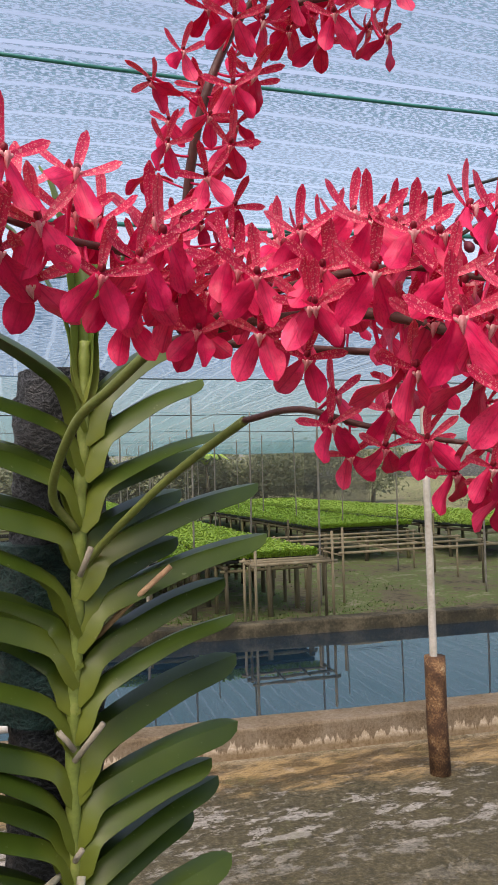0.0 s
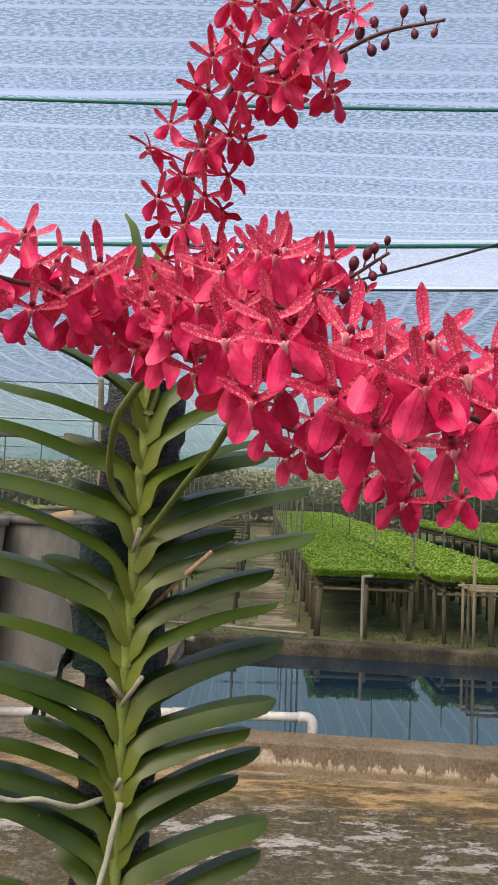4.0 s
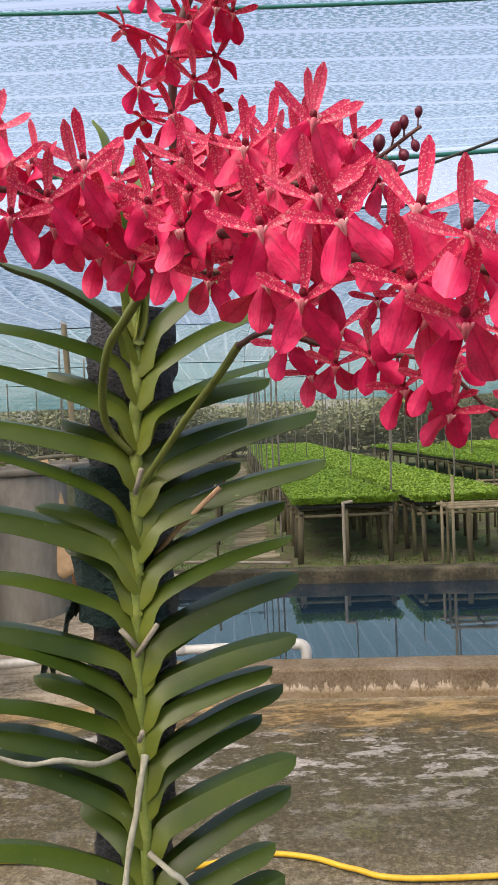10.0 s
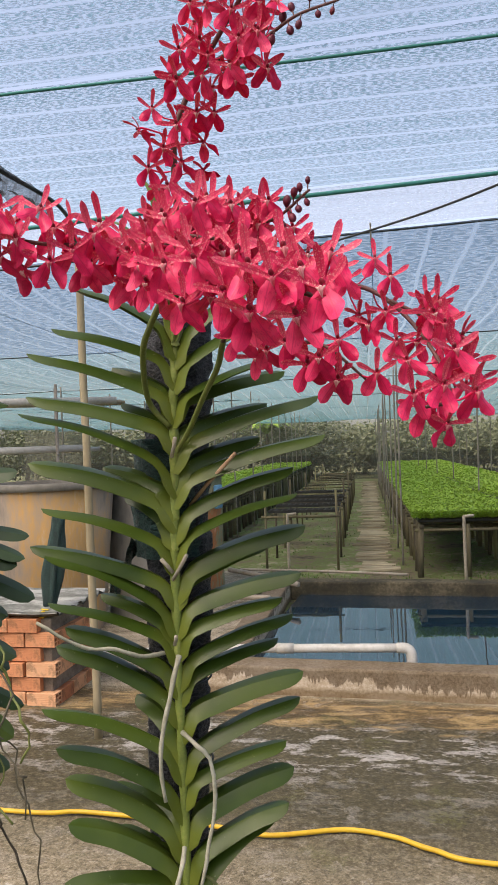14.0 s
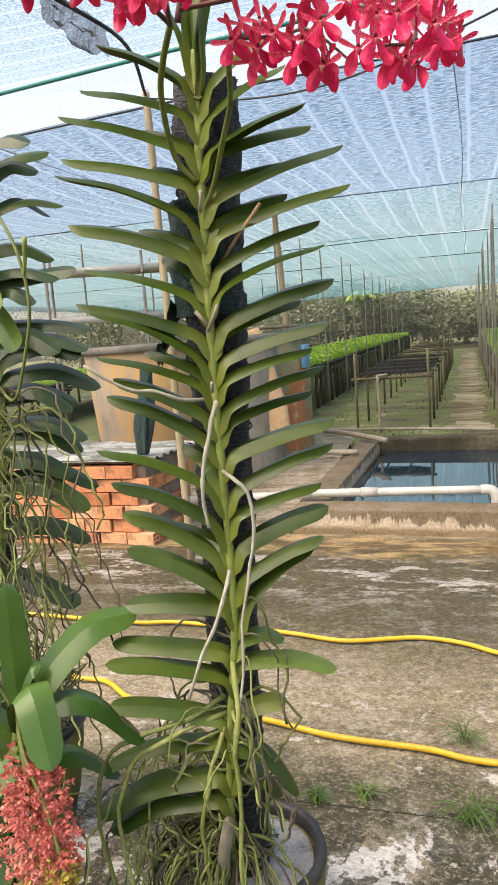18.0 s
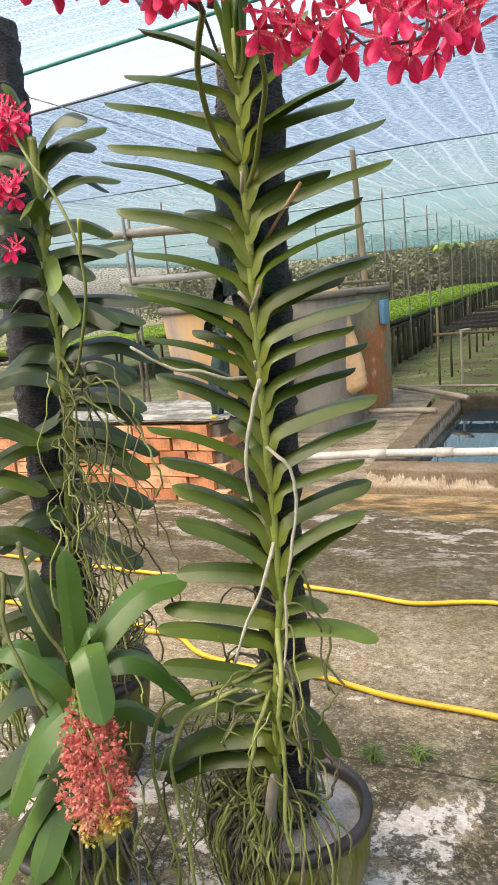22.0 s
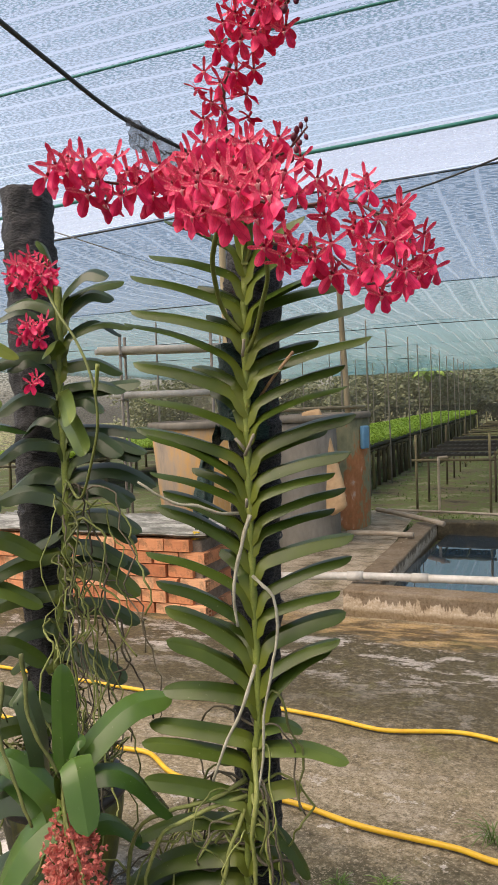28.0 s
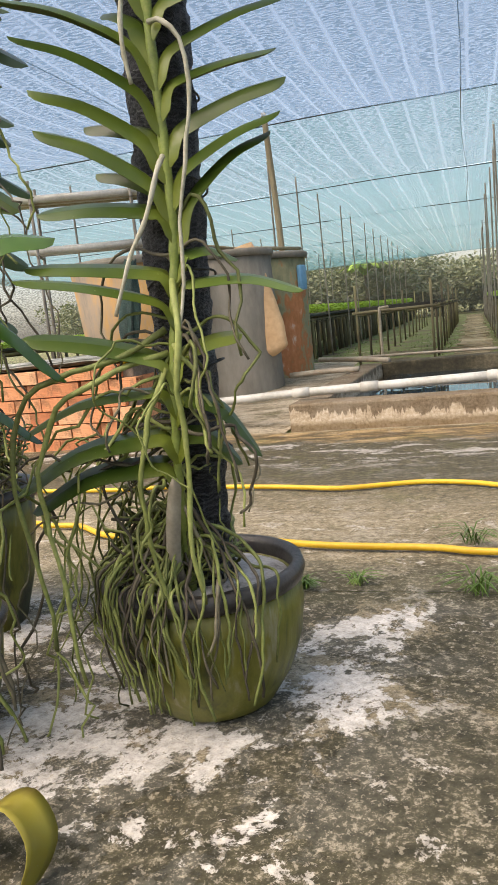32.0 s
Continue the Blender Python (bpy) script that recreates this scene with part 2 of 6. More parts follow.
def stained_wall():
    """Old render with a black mossy rim, drips below it and a brown foot."""
    n = Nodes("weathered render")
    v = n.coords()
    sep = n.add("SeparateXYZ")
    n.link(v, sep.inputs[0])
    drip, blot, fine = n.noise(n.coords((1, 1, 0.22)), 11, 9, 0.72, 0.3), n.noise(v, 5, 7, 0.68), n.noise(v, 60, 4, 0.7)
    col = n.ramp(n.math("ADD", n.math("MULTIPLY", blot, 0.6), n.math("MULTIPLY", fine, 0.4)), [(0.36, (0.2, 0.155, 0.1)), (0.48, (0.42, 0.34, 0.24)), (0.6, (0.6, 0.52, 0.41))])
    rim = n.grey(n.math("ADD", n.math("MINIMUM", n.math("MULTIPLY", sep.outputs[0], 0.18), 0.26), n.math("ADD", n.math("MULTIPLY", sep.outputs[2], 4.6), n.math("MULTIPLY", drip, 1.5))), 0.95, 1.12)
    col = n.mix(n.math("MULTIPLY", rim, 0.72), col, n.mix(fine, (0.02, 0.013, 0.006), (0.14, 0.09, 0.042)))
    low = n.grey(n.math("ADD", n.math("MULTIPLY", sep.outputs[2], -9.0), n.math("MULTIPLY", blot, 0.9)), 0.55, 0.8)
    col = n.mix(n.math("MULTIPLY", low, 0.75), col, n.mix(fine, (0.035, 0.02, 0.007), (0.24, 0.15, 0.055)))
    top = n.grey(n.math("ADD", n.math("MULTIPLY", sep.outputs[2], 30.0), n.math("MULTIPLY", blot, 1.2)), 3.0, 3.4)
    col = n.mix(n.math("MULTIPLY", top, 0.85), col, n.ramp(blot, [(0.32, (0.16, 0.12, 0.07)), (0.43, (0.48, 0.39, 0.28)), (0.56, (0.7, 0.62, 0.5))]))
    n.bump(n.math("ADD", blot, fine), 0.7, 0.007)
    return n.done(col, 0.88, 0, 0.3)


def wrap_material(name, dark, mid, pale):
    """Crumpled woven plastic cloth."""
    n = Nodes(name)
    v = n.coords()
    folds, weave = n.noise(n.coords((1, 1, 0.45)), 32, 6, 0.7, 0.6), n.noise(n.coords((1, 1, 1.6)), 260, 3, 0.7)
    col = n.ramp(n.math("ADD", n.math("MULTIPLY", folds, 0.5), n.math("MULTIPLY", weave, 0.5)), [(0.4, dark), (0.53, mid), (0.66, pale)])
    sep = n.add("SeparateXYZ")
    n.link(v, sep.inputs[0])
    turn = n.math("MULTIPLY", n.math("SUBTRACT", sep.outputs[0], sep.outputs[1]), 0.8)
    wob = n.math("ADD", sep.outputs[2], n.math("MULTIPLY", folds, 0.035))
    turn = n.math("MULTIPLY", turn, 0.4)
    mesh_a, mesh_b = (n.math("SINE", n.math("MULTIPLY", n.math(op, wob, turn), k)) for op, k in (("ADD", 1050.0), ("SUBTRACT", 700.0)))
    threads = n.grey(n.math("MAXIMUM", mesh_a, mesh_b), 0.55, 0.95)
    col = n.mix(n.math("MULTIPLY", threads, 0.55), col, pale)
    n.bump(n.math("ADD", n.math("MULTIPLY", folds, 1.6), n.math("ADD", n.math("MULTIPLY", weave, 0.4), n.math("MULTIPLY", threads, 0.25))), 1.0, 0.012)
    return n.done(col, 0.5, 0, 0.5)


def net_material(name, thread, open_share, stripes, fine, along, most=0.96, line=0.75, floor=0.3, cross=False):
    """Woven shade net: fine threads with gaps, denser and thinner bands running one way."""
    n = Nodes(name)
    v = n.coords()
    sep = n.add("SeparateXYZ")
    n.link(v, sep.inputs[0])
    a, b = (sep.outputs[0], sep.outputs[1]) if along == "u" else (sep.outputs[1], sep.outputs[0])
    if along == "w":
        a, b = n.math("ADD", sep.outputs[0], sep.outputs[1]), sep.outputs[2]
    comb = n.add("CombineXYZ")
    n.link(n.math("MULTIPLY", b, stripes), comb.inputs[0])
    n.link(n.math("MULTIPLY", a, 0.12), comb.inputs[1])
    band = n.noise(comb.outputs[0], 1.0, 4, 0.7)
    comb2 = n.add("CombineXYZ")
    n.link(n.math("MULTIPLY", b, fine * (0.3 if cross else 1.0)), comb2.inputs[0])
    n.link(n.math("MULTIPLY", a, fine * (1.0 if cross else 0.3)), comb2.inputs[1])
    speck = n.noise(comb2.outputs[0], 1.0, 2, 0.6)
    cloud = n.noise(v, 1.1, 3)
    lines = n.grey(n.math("SINE", n.math("ADD", n.math("MULTIPLY", b, stripes * 2.1), n.math("MULTIPLY", cloud, 0.6))), 0.88, 0.985)
    broad = n.noise(comb.outputs[0], 0.3, 3, 0.6)
    dash = n.grey(speck, 0.45, 0.55)
    dense = n.grey(n.math("ADD", n.math("MULTIPLY", band, 0.6), n.math("MULTIPLY", broad, 0.4)), 0.38, 0.6)
    dark = n.math("MULTIPLY", n.math("ADD", floor, n.math("MULTIPLY", dash, 1.0 - floor)), n.math("ADD", 0.4, n.math("MULTIPLY", dense, 0.6)))
    dark = n.math("MULTIPLY", dark, n.math("SUBTRACT", 1.0, n.math("MULTIPLY", lines, line)))
    dark = n.math("MULTIPLY", dark, n.math("ADD", 0.75, n.math("MULTIPLY", cloud, 0.5)))
    share = n.math("SUBTRACT", most, n.math("MULTIPLY", dark, most - open_share))
    col = n.mix(band, thread, tuple(min(1, c * 1.5 + 0.06) for c in thread))
    n.done(col, 0.8, 0, 0.2)
    n.thin(col, 0.65)
    mx, tp = n.add("MixShader"), n.add("BsdfTransparent")
    old = n.out.inputs[0].links[0].from_socket
    n.link(share, mx.inputs[0]).link(old, mx.inputs[1]).link(tp.outputs[0], mx.inputs[2]).link(mx.outputs[0], n.out.inputs[0])
    return n.m


def brick_material():
    n = Nodes("fired clay")
    info = n.add("ObjectInfo")
    v = n.coords()
    sep = n.add("SeparateXYZ")
    n.link(v, sep.inputs[0])
    ridges = n.math("SINE", n.math("MULTIPLY", sep.outputs[2], 620.0))
    col = n.ramp(n.math("ADD", n.math("MULTIPLY", info.outputs["Random"], 0.6), n.math("MULTIPLY", n.noise(v, 25, 4), 0.4)), [(0.15, (0.42, 0.15, 0.07)), (0.5, (0.62, 0.27, 0.13)), (0.85, (0.72, 0.42, 0.24))])
    dirt = n.grey(n.noise(n.coords((1, 1, 1), kind="Object"), 14, 6, 0.75), 0.49, 0.6)
    col = n.mix(n.math("MULTIPLY", dirt, 0.5), col, (0.12, 0.07, 0.04))
    n.bump(ridges, 0.25, 0.002)
    return n.done(col, 0.85, 0, 0.2)


def petal_material(name, deep, mid, bright, grain=90, dots=0.0):
    """A satin petal with a darker midrib and veins; dots gives the share of pale speckles."""
    n = Nodes(name)
    v = n.coords()
    info = n.add("ObjectInfo")
    fac = n.math("ADD", n.math("MULTIPLY", n.noise(v, grain, 3), 0.6), n.math("MULTIPLY", info.outputs["Random"], 0.4))
    col = n.ramp(fac, [(0.2, deep), (0.5, mid), (0.85, bright)])
    veins = n.noise(n.coords((1, 1, 0.12)), 900, 2)
    sep = n.add("SeparateXYZ")
    n.link(v, sep.inputs[0])
    rib = n.ramp(n.math("MULTIPLY", n.math("ABSOLUTE", sep.outputs[0]), 1000.0), [(0.2, (0.55, 0.55, 0.55)), (0.75, (0, 0, 0))])
    col = n.mix(n.math("MAXIMUM", rib, n.math("MULTIPLY", n.grey(veins, 0.5, 0.62), 0.35)), col, tuple(0.75 * c for c in deep))
    if dots:
        col = n.mix(n.math("MULTIPLY", n.grey(n.noise(v, 900, 1), 0.57, 0.63), dots), col, (0.95, 0.5, 0.5))
    n.bump(n.math("ADD", n.math("MULTIPLY", veins, 0.8), n.noise(v, 220, 2)), 0.35, 0.001)
    n.done(col, 0.42, 0, 0.35)
    n.thin(mid, 0.25)
    return n.m


M_FLOOR = concrete_floor()
M_SOIL = grained("bare earth and weeds", [(0.34, (0.06, 0.05, 0.03)), (0.45, (0.17, 0.14, 0.085)), (0.53, (0.12, 0.17, 0.04)), (0.63, (0.3, 0.26, 0.18))], 1.6, 0.95, 0.6, 0.02)
M_WALL = stained_wall()
# Darker render, used only for the pond's back wall.
M_WALLDARK = grained("near-black render", [(0.3, (0.015, 0.014, 0.010)), (0.5, (0.062, 0.053, 0.031)), (0.68, (0.200, 0.163, 0.100))], 4, 0.9, 0.6, 0.008, 9)
M_BRICK = brick_material()
M_MORTAR = grained("mortar", [(0.3, (0.09, 0.07, 0.05)), (0.7, (0.28, 0.23, 0.18))], 12, 0.95)
M_SHEET = grained("lichened cement sheet", [(0.3, (0.043, 0.047, 0.040)), (0.47, (0.180, 0.187, 0.166)), (0.56, (0.360, 0.367, 0.338)), (0.7, (0.446, 0.446, 0.410))], 3, 0.8, 0.4, 0.004, 6, (1, 3, 1))
M_TANK_OCHRE = grained("ochre stained concrete", [(0.34, (0.17, 0.15, 0.12)), (0.47, (0.33, 0.26, 0.19)), (0.53, (0.42, 0.28, 0.15)), (0.58, (0.5, 0.29, 0.1)), (0.68, (0.5, 0.4, 0.29))], 2.2, 0.85, 0.35, 0.005, 7, (1, 1, 0.3))
M_TANK_GREY = grained("grey stained concrete", [(0.3, (0.097, 0.089, 0.073)), (0.5, (0.218, 0.198, 0.161)), (0.7, (0.322, 0.298, 0.250))], 1.8, 0.88, 0.35, 0.005, 9, (1, 1, 0.4))
M_TANK_RUST = grained("rusty green concrete", [(0.34, (0.130, 0.137, 0.078)), (0.48, (0.260, 0.254, 0.143)), (0.53, (0.390, 0.156, 0.058)), (0.6, (0.494, 0.208, 0.091)), (0.66, (0.650, 0.598, 0.494))], 2.6, 0.85, 0.4, 0.005, 6, (1, 1, 0.6))
M_TAN = grained("tan slab", [(0.3, (0.429, 0.260, 0.130)), (0.6, (0.650, 0.442, 0.247)), (0.8, (0.754, 0.559, 0.364))], 3, 0.85)
M_PVC = grained("dirty white plastic pipe", [(0.3, (0.328, 0.312, 0.265)), (0.55, (0.515, 0.507, 0.468)), (0.8, (0.593, 0.585, 0.554))], 5, 0.4, 0.1)
M_PVC_OLD = grained("aged plastic pipe", [(0.3, (0.25, 0.2, 0.14)), (0.7, (0.48, 0.42, 0.33))], 6, 0.55, 0.1)
M_BAMBOO = grained("weathered bamboo", [(0.3, (0.2, 0.16, 0.09)), (0.6, (0.36, 0.3, 0.19)), (0.8, (0.45, 0.4, 0.29))], 8, 0.7, 0.3, 0.003, 5, (1, 1, 0.2))
M_STAKE = grained("mossy wooden stake", [(0.3, (0.053, 0.045, 0.030)), (0.55, (0.150, 0.128, 0.075)), (0.75, (0.255, 0.240, 0.112))], 5, 0.9, 0.5, 0.005, 6, (1, 1, 0.25), rand=0.3)
M_PLANK = grained("grey walkway plank", [(0.3, (0.14, 0.115, 0.07)), (0.55, (0.32, 0.27, 0.18)), (0.75, (0.46, 0.4, 0.28))], 6, 0.9, 0.5, 0.005, 6, (0.2, 1, 1), rand=0.35)
M_TRAY = grained("black seedling tray", [(0.3, (0.012, 0.012, 0.011)), (0.7, (0.04, 0.038, 0.03))], 8, 0.7)
M_HOSE = grained("yellow hose", [(0.3, (0.5, 0.29, 0.015)), (0.7, (0.68, 0.44, 0.03))], 9, 0.4, 0.1)
M_POLE = grained("galvanised pipe", [(0.3, (0.13, 0.115, 0.09)), (0.7, (0.34, 0.31, 0.27))], 9, 0.6, 0.2)
M_PALEPOLE = grained("pale painted pole", [(0.3, (0.3, 0.27, 0.22)), (0.7, (0.55, 0.53, 0.48))], 9, 0.6, 0.2)
M_RUST = grained("rusted iron sleeve", [(0.3, (0.025, 0.014, 0.009)), (0.48, (0.08, 0.04, 0.02)), (0.58, (0.2, 0.11, 0.05)), (0.68, (0.4, 0.3, 0.18))], 14, 0.85, 0.6)
M_CABLE = grained("dark cable", [(0.3, (0.012, 0.015, 0.016)), (0.7, (0.035, 0.04, 0.04))], 20, 0.6)
M_GREENCORD = grained("green net hem", [(0.3, (0.02, 0.15, 0.13)), (0.7, (0.03, 0.2, 0.18))], 20, 0.7)
M_WRAP = wrap_material("black shade cloth wrapping", (0.003, 0.004, 0.006), (0.011, 0.013, 0.018), (0.1, 0.105, 0.115))
M_WRAPGREEN = wrap_material("green shade cloth wrapping", (0.003, 0.014, 0.013), (0.012, 0.05, 0.043), (0.06, 0.13, 0.11))
M_POT = grained("olive glazed pot, algae-grown", [(0.36, (0.012, 0.013, 0.012)), (0.45, (0.04, 0.042, 0.02)), (0.51, (0.1, 0.105, 0.016)), (0.58, (0.15, 0.145, 0.025)), (0.66, (0.26, 0.25, 0.18))], 7, 0.45, 0.4, 0.003, 6, (1, 1, 0.25))
M_POTRIM = grained("dark glazed rim", [(0.3, (0.018, 0.017, 0.018)), (0.7, (0.06, 0.055, 0.05))], 12, 0.4)
M_POTFILL = grained("limed potting crust", [(0.3, (0.09, 0.08, 0.07)), (0.48, (0.35, 0.33, 0.31)), (0.7, (0.6, 0.57, 0.55))], 18, 0.9, 0.6, 0.006)
M_STEM = grained("orchid stem", [(0.3, (0.1, 0.13, 0.03)), (0.55, (0.19, 0.24, 0.05)), (0.75, (0.3, 0.31, 0.09))], 25, 0.5, 0.2)
M_LEAF = leaf_material("strap leaf", (0.022, 0.043, 0.005), (0.048, 0.082, 0.010), (0.086, 0.125, 0.019), (0.112, 0.172, 0.013), 0.42, (0.172, 0.206, 0.030))
M_LEAFY = leaf_material("yellow-green strap leaf", (0.06, 0.1, 0.02), (0.13, 0.19, 0.035), (0.22, 0.24, 0.05), (0.2, 0.28, 0.04), 0.42, (0.22, 0.25, 0.06))
M_LEAFD = leaf_material("dark strap leaf", (0.03, 0.052, 0.022), (0.052, 0.085, 0.034), (0.09, 0.13, 0.05), (0.11, 0.16, 0.05), 0.38, (0.125, 0.163, 0.050))
M_LEAFB = leaf_material("broad orchid leaf", (0.03, 0.075, 0.013), (0.055, 0.12, 0.022), (0.09, 0.165, 0.034), (0.1, 0.19, 0.03), 0.34, (0.11, 0.17, 0.036))
M_LEAFOLD = leaf_material("dying yellow leaf", (0.2, 0.16, 0.03), (0.34, 0.3, 0.05), (0.42, 0.22, 0.09), (0.35, 0.3, 0.05), 0.5)
M_ROOT = grained("pale aerial root", [(0.3, (0.2, 0.19, 0.13)), (0.55, (0.36, 0.35, 0.27)), (0.75, (0.46, 0.45, 0.38))], 20, 0.75, 0.3)
M_ROOTG = grained("green aerial root", [(0.3, (0.075, 0.085, 0.025)), (0.55, (0.16, 0.19, 0.05)), (0.75, (0.28, 0.31, 0.1))], 12, 0.65, 0.3, rand=0.4)
M_ROOTB = grained("brown aerial root", [(0.3, (0.05, 0.042, 0.03)), (0.6, (0.13, 0.115, 0.075)), (0.8, (0.24, 0.22, 0.15))], 14, 0.8, 0.3, rand=0.4)
M_PETAL = petal_material("crimson petal", (0.5, 0.005, 0.07), (0.84, 0.018, 0.13), (0.92, 0.09, 0.22), 150)
M_PETALS = petal_material("speckled crimson petal", (0.56, 0.008, 0.085), (0.84, 0.03, 0.13), (0.92, 0.14, 0.24), 300, 0.6)
M_LIP = petal_material("pale lip", (0.62, 0.06, 0.12), (0.78, 0.3, 0.34), (0.88, 0.72, 0.68), 700)
M_COLUMN = petal_material("dark flower centre", (0.16, 0.005, 0.02), (0.26, 0.01, 0.03), (0.36, 0.02, 0.05))
M_STALK = grained("dark flower stalk", [(0.3, (0.06, 0.022, 0.02)), (0.7, (0.14, 0.05, 0.045))], 30, 0.5)
M_STALKG = grained("green flower stalk", [(0.3, (0.08, 0.1, 0.02)), (0.7, (0.17, 0.2, 0.05))], 30, 0.5)
M_BUD = petal_material("bud", (0.1, 0.012, 0.03), (0.18, 0.02, 0.045), (0.3, 0.06, 0.08))
M_CORAL = petal_material("coral flowerlet", (0.470, 0.078, 0.073), (0.650, 0.224, 0.179), (0.806, 0.493, 0.370), 40)
M_CORALTIP = petal_material("yellow-green flowerlet", (0.3, 0.2, 0.04), (0.45, 0.38, 0.08), (0.55, 0.5, 0.16), 40)
M_SEED = leaf_material("seedling leaf", (0.19, 0.32, 0.034), (0.31, 0.47, 0.06), (0.46, 0.6, 0.12), (0.48, 0.66, 0.085))
M_TREE = leaf_material("tree leaf", (0.08, 0.1, 0.055), (0.14, 0.16, 0.085), (0.2, 0.22, 0.12), (0.18, 0.22, 0.1))
M_UNDER = leaf_material("shaded weed leaf", (0.05, 0.085, 0.02), (0.1, 0.16, 0.04), (0.18, 0.24, 0.07), (0.17, 0.27, 0.06))
M_BARK = grained("bark", [(0.3, (0.06, 0.045, 0.03)), (0.7, (0.17, 0.14, 0.1))], 4, 0.95)
M_GRASS = leaf_material("grass", (0.05, 0.1, 0.015), (0.09, 0.17, 0.025), (0.16, 0.24, 0.05), (0.15, 0.25, 0.03))
M_DEAD = grained("dry brown stub", [(0.3, (0.22, 0.12, 0.06)), (0.7, (0.45, 0.3, 0.18))], 30, 0.8)
M_TWINE = grained("dry root husk", [(0.3, (0.196, 0.168, 0.126)), (0.7, (0.350, 0.322, 0.259))], 20, 0.85)
M_YELLOWTAPE = grained("yellow plastic tap", [(0.3, (0.5, 0.34, 0.02)), (0.7, (0.68, 0.5, 0.04))], 20, 0.4)
M_BLUE = grained("pale blue plastic", [(0.3, (0.1, 0.3, 0.5)), (0.7, (0.2, 0.42, 0.6))], 20, 0.4)
M_NET1 = net_material("blue-white shade net", (0.04, 0.105, 0.15), 0.08, 26.0, 200.0, "u", 0.9, 0.95, 0.1)
M_SCRAP = net_material("torn black net", (0.012, 0.015, 0.02), 0.1, 10.0, 120.0, "u", 0.5)
M_NET3 = net_material("thin white net", (0.2, 0.25, 0.32), 0.28, 14.0, 150.0, "u", 0.6)
M_NET4 = net_material("grey-blue shade net", (0.02, 0.06, 0.11), 0.03, 14.0, 60.0, "v", 0.4, 0.95, 0.1, True)
M_NET5 = net_material("far teal shade net", (0.03, 0.1, 0.12), 0.05, 9.0, 60.0, "v", 0.36, 0.8, 0.25, True)
M_NET6 = net_material("teal shade net", (0.022, 0.075, 0.095), 0.05, 12.0, 52.0, "v", 0.4, 0.9, 0.15, True)
M_NETWALL = net_material("dark wall net", (0.06, 0.06, 0.048), 0.2, 2.5, 40.0, "w", 0.85, 0.3)
# The pale thread veils the far trees, so distance haze sits in its colour.
M_HAZE = net_material("thin haze-grey net", (0.2, 0.19, 0.15), 0.4, 2.5, 40.0, "w", 0.8, 0.3)


def water_material():
    n = Nodes("still dark water")
    v = n.coords()
    n.bump(n.noise(v, 5, 2), 0.04, 0.01)
    # Raised IOR and a blue base colour strengthen the net's mirrored blue.
    n.b.inputs["IOR"].default_value = 1.9
    return n.done((0.012, 0.032, 0.052), 0.02, 0, 1.0)


M_WATER = water_material()


# ---- mesh helpers ----
def mesh(name, verts, faces, mat, smooth=True):
    me = bpy.data.meshes.new(name)
    me.from_pydata([tuple(v) for v in verts], [], faces)
    for m in mat if isinstance(mat, (list, tuple)) else (mat,):
        me.materials.append(m)
    if smooth:
        me.shade_smooth()
    me.update()
    return me


def part(name, me, parent=None, label="", m=None):
    """One mesh object, under a thing or a part."""
    ob = new(name, me)
    if m is not None:
        ob.matrix_basis = m
    if parent is not None:
        ob.parent = parent
    if label:
        ob["label"] = label
    return ob


# The potted plants stand a little turned and lifted on the sloping floor; PLACE is where things are being set down.
GARDEN = Matrix.Translation((-0.06, 0.22, -0.004)) @ pose(0, 0, 0, 0.69, 0.52, -2.03) @ Matrix.Scale(0.921, 4)
PLACE = Matrix.Identity(4)


def thing(name, label, category, group="", at=None, me=None, kind=""):
    ob = new(name, me)
    ob.matrix_basis = PLACE @ (at or Matrix.Identity(4))
    return tagged(ob, label, category, group, kind)


def smooth_line(points, n):
    """A Catmull-Rom curve through the points."""
    p = [Vector(q) for q in points]
    p = [p[0] * 2 - p[1], *p, p[-1] * 2 - p[-2]]
    out, segs = [], len(p) - 3
    for i in range(n + 1):
        t = i / n * segs
        k = min(int(t), segs - 1)
        t -= k
        a, b, c, d = p[k:k + 4]
        out.append(0.5 * (2 * b + (c - a) * t + (2 * a - 5 * b + 4 * c - d) * t * t + (3 * b - a - 3 * c + d) * t ** 3))
    return out


def tube(points, radius, seg=8, caps=True):
    """Verts and faces of a round bar along a line; radius is a number or a function of 0..1."""
    p = [Vector(q) for q in points]
    verts, faces = [], []
    side = None
    for i, c in enumerate(p):
        d = (p[min(i + 1, len(p) - 1)] - p[max(i - 1, 0)]).normalized()
        if side is None:
            side = d.orthogonal().normalized()
        side = (side - d * side.dot(d)).normalized()
        up = d.cross(side)
        r = radius(i / (len(p) - 1)) if callable(radius) else radius
        for k in range(seg):
            a = 2 * math.pi * k / seg
            verts.append(c + (side * math.cos(a) + up * math.sin(a)) * r)
    for i in range(len(p) - 1):
        for k in range(seg):
            j = (k + 1) % seg
            faces.append((i * seg + k, i * seg + j, (i + 1) * seg + j, (i + 1) * seg + k))
    if caps:
        faces.append(tuple(range(seg))[::-1])
        faces.append(tuple((len(p) - 1) * seg + k for k in range(seg)))
    return verts, faces


def joined(pieces):
    verts, faces = [], []
    for v, f in pieces:
        o = len(verts)
        verts += list(v)
        faces += [tuple(i + o for i in q) for q in f]
    return verts, faces


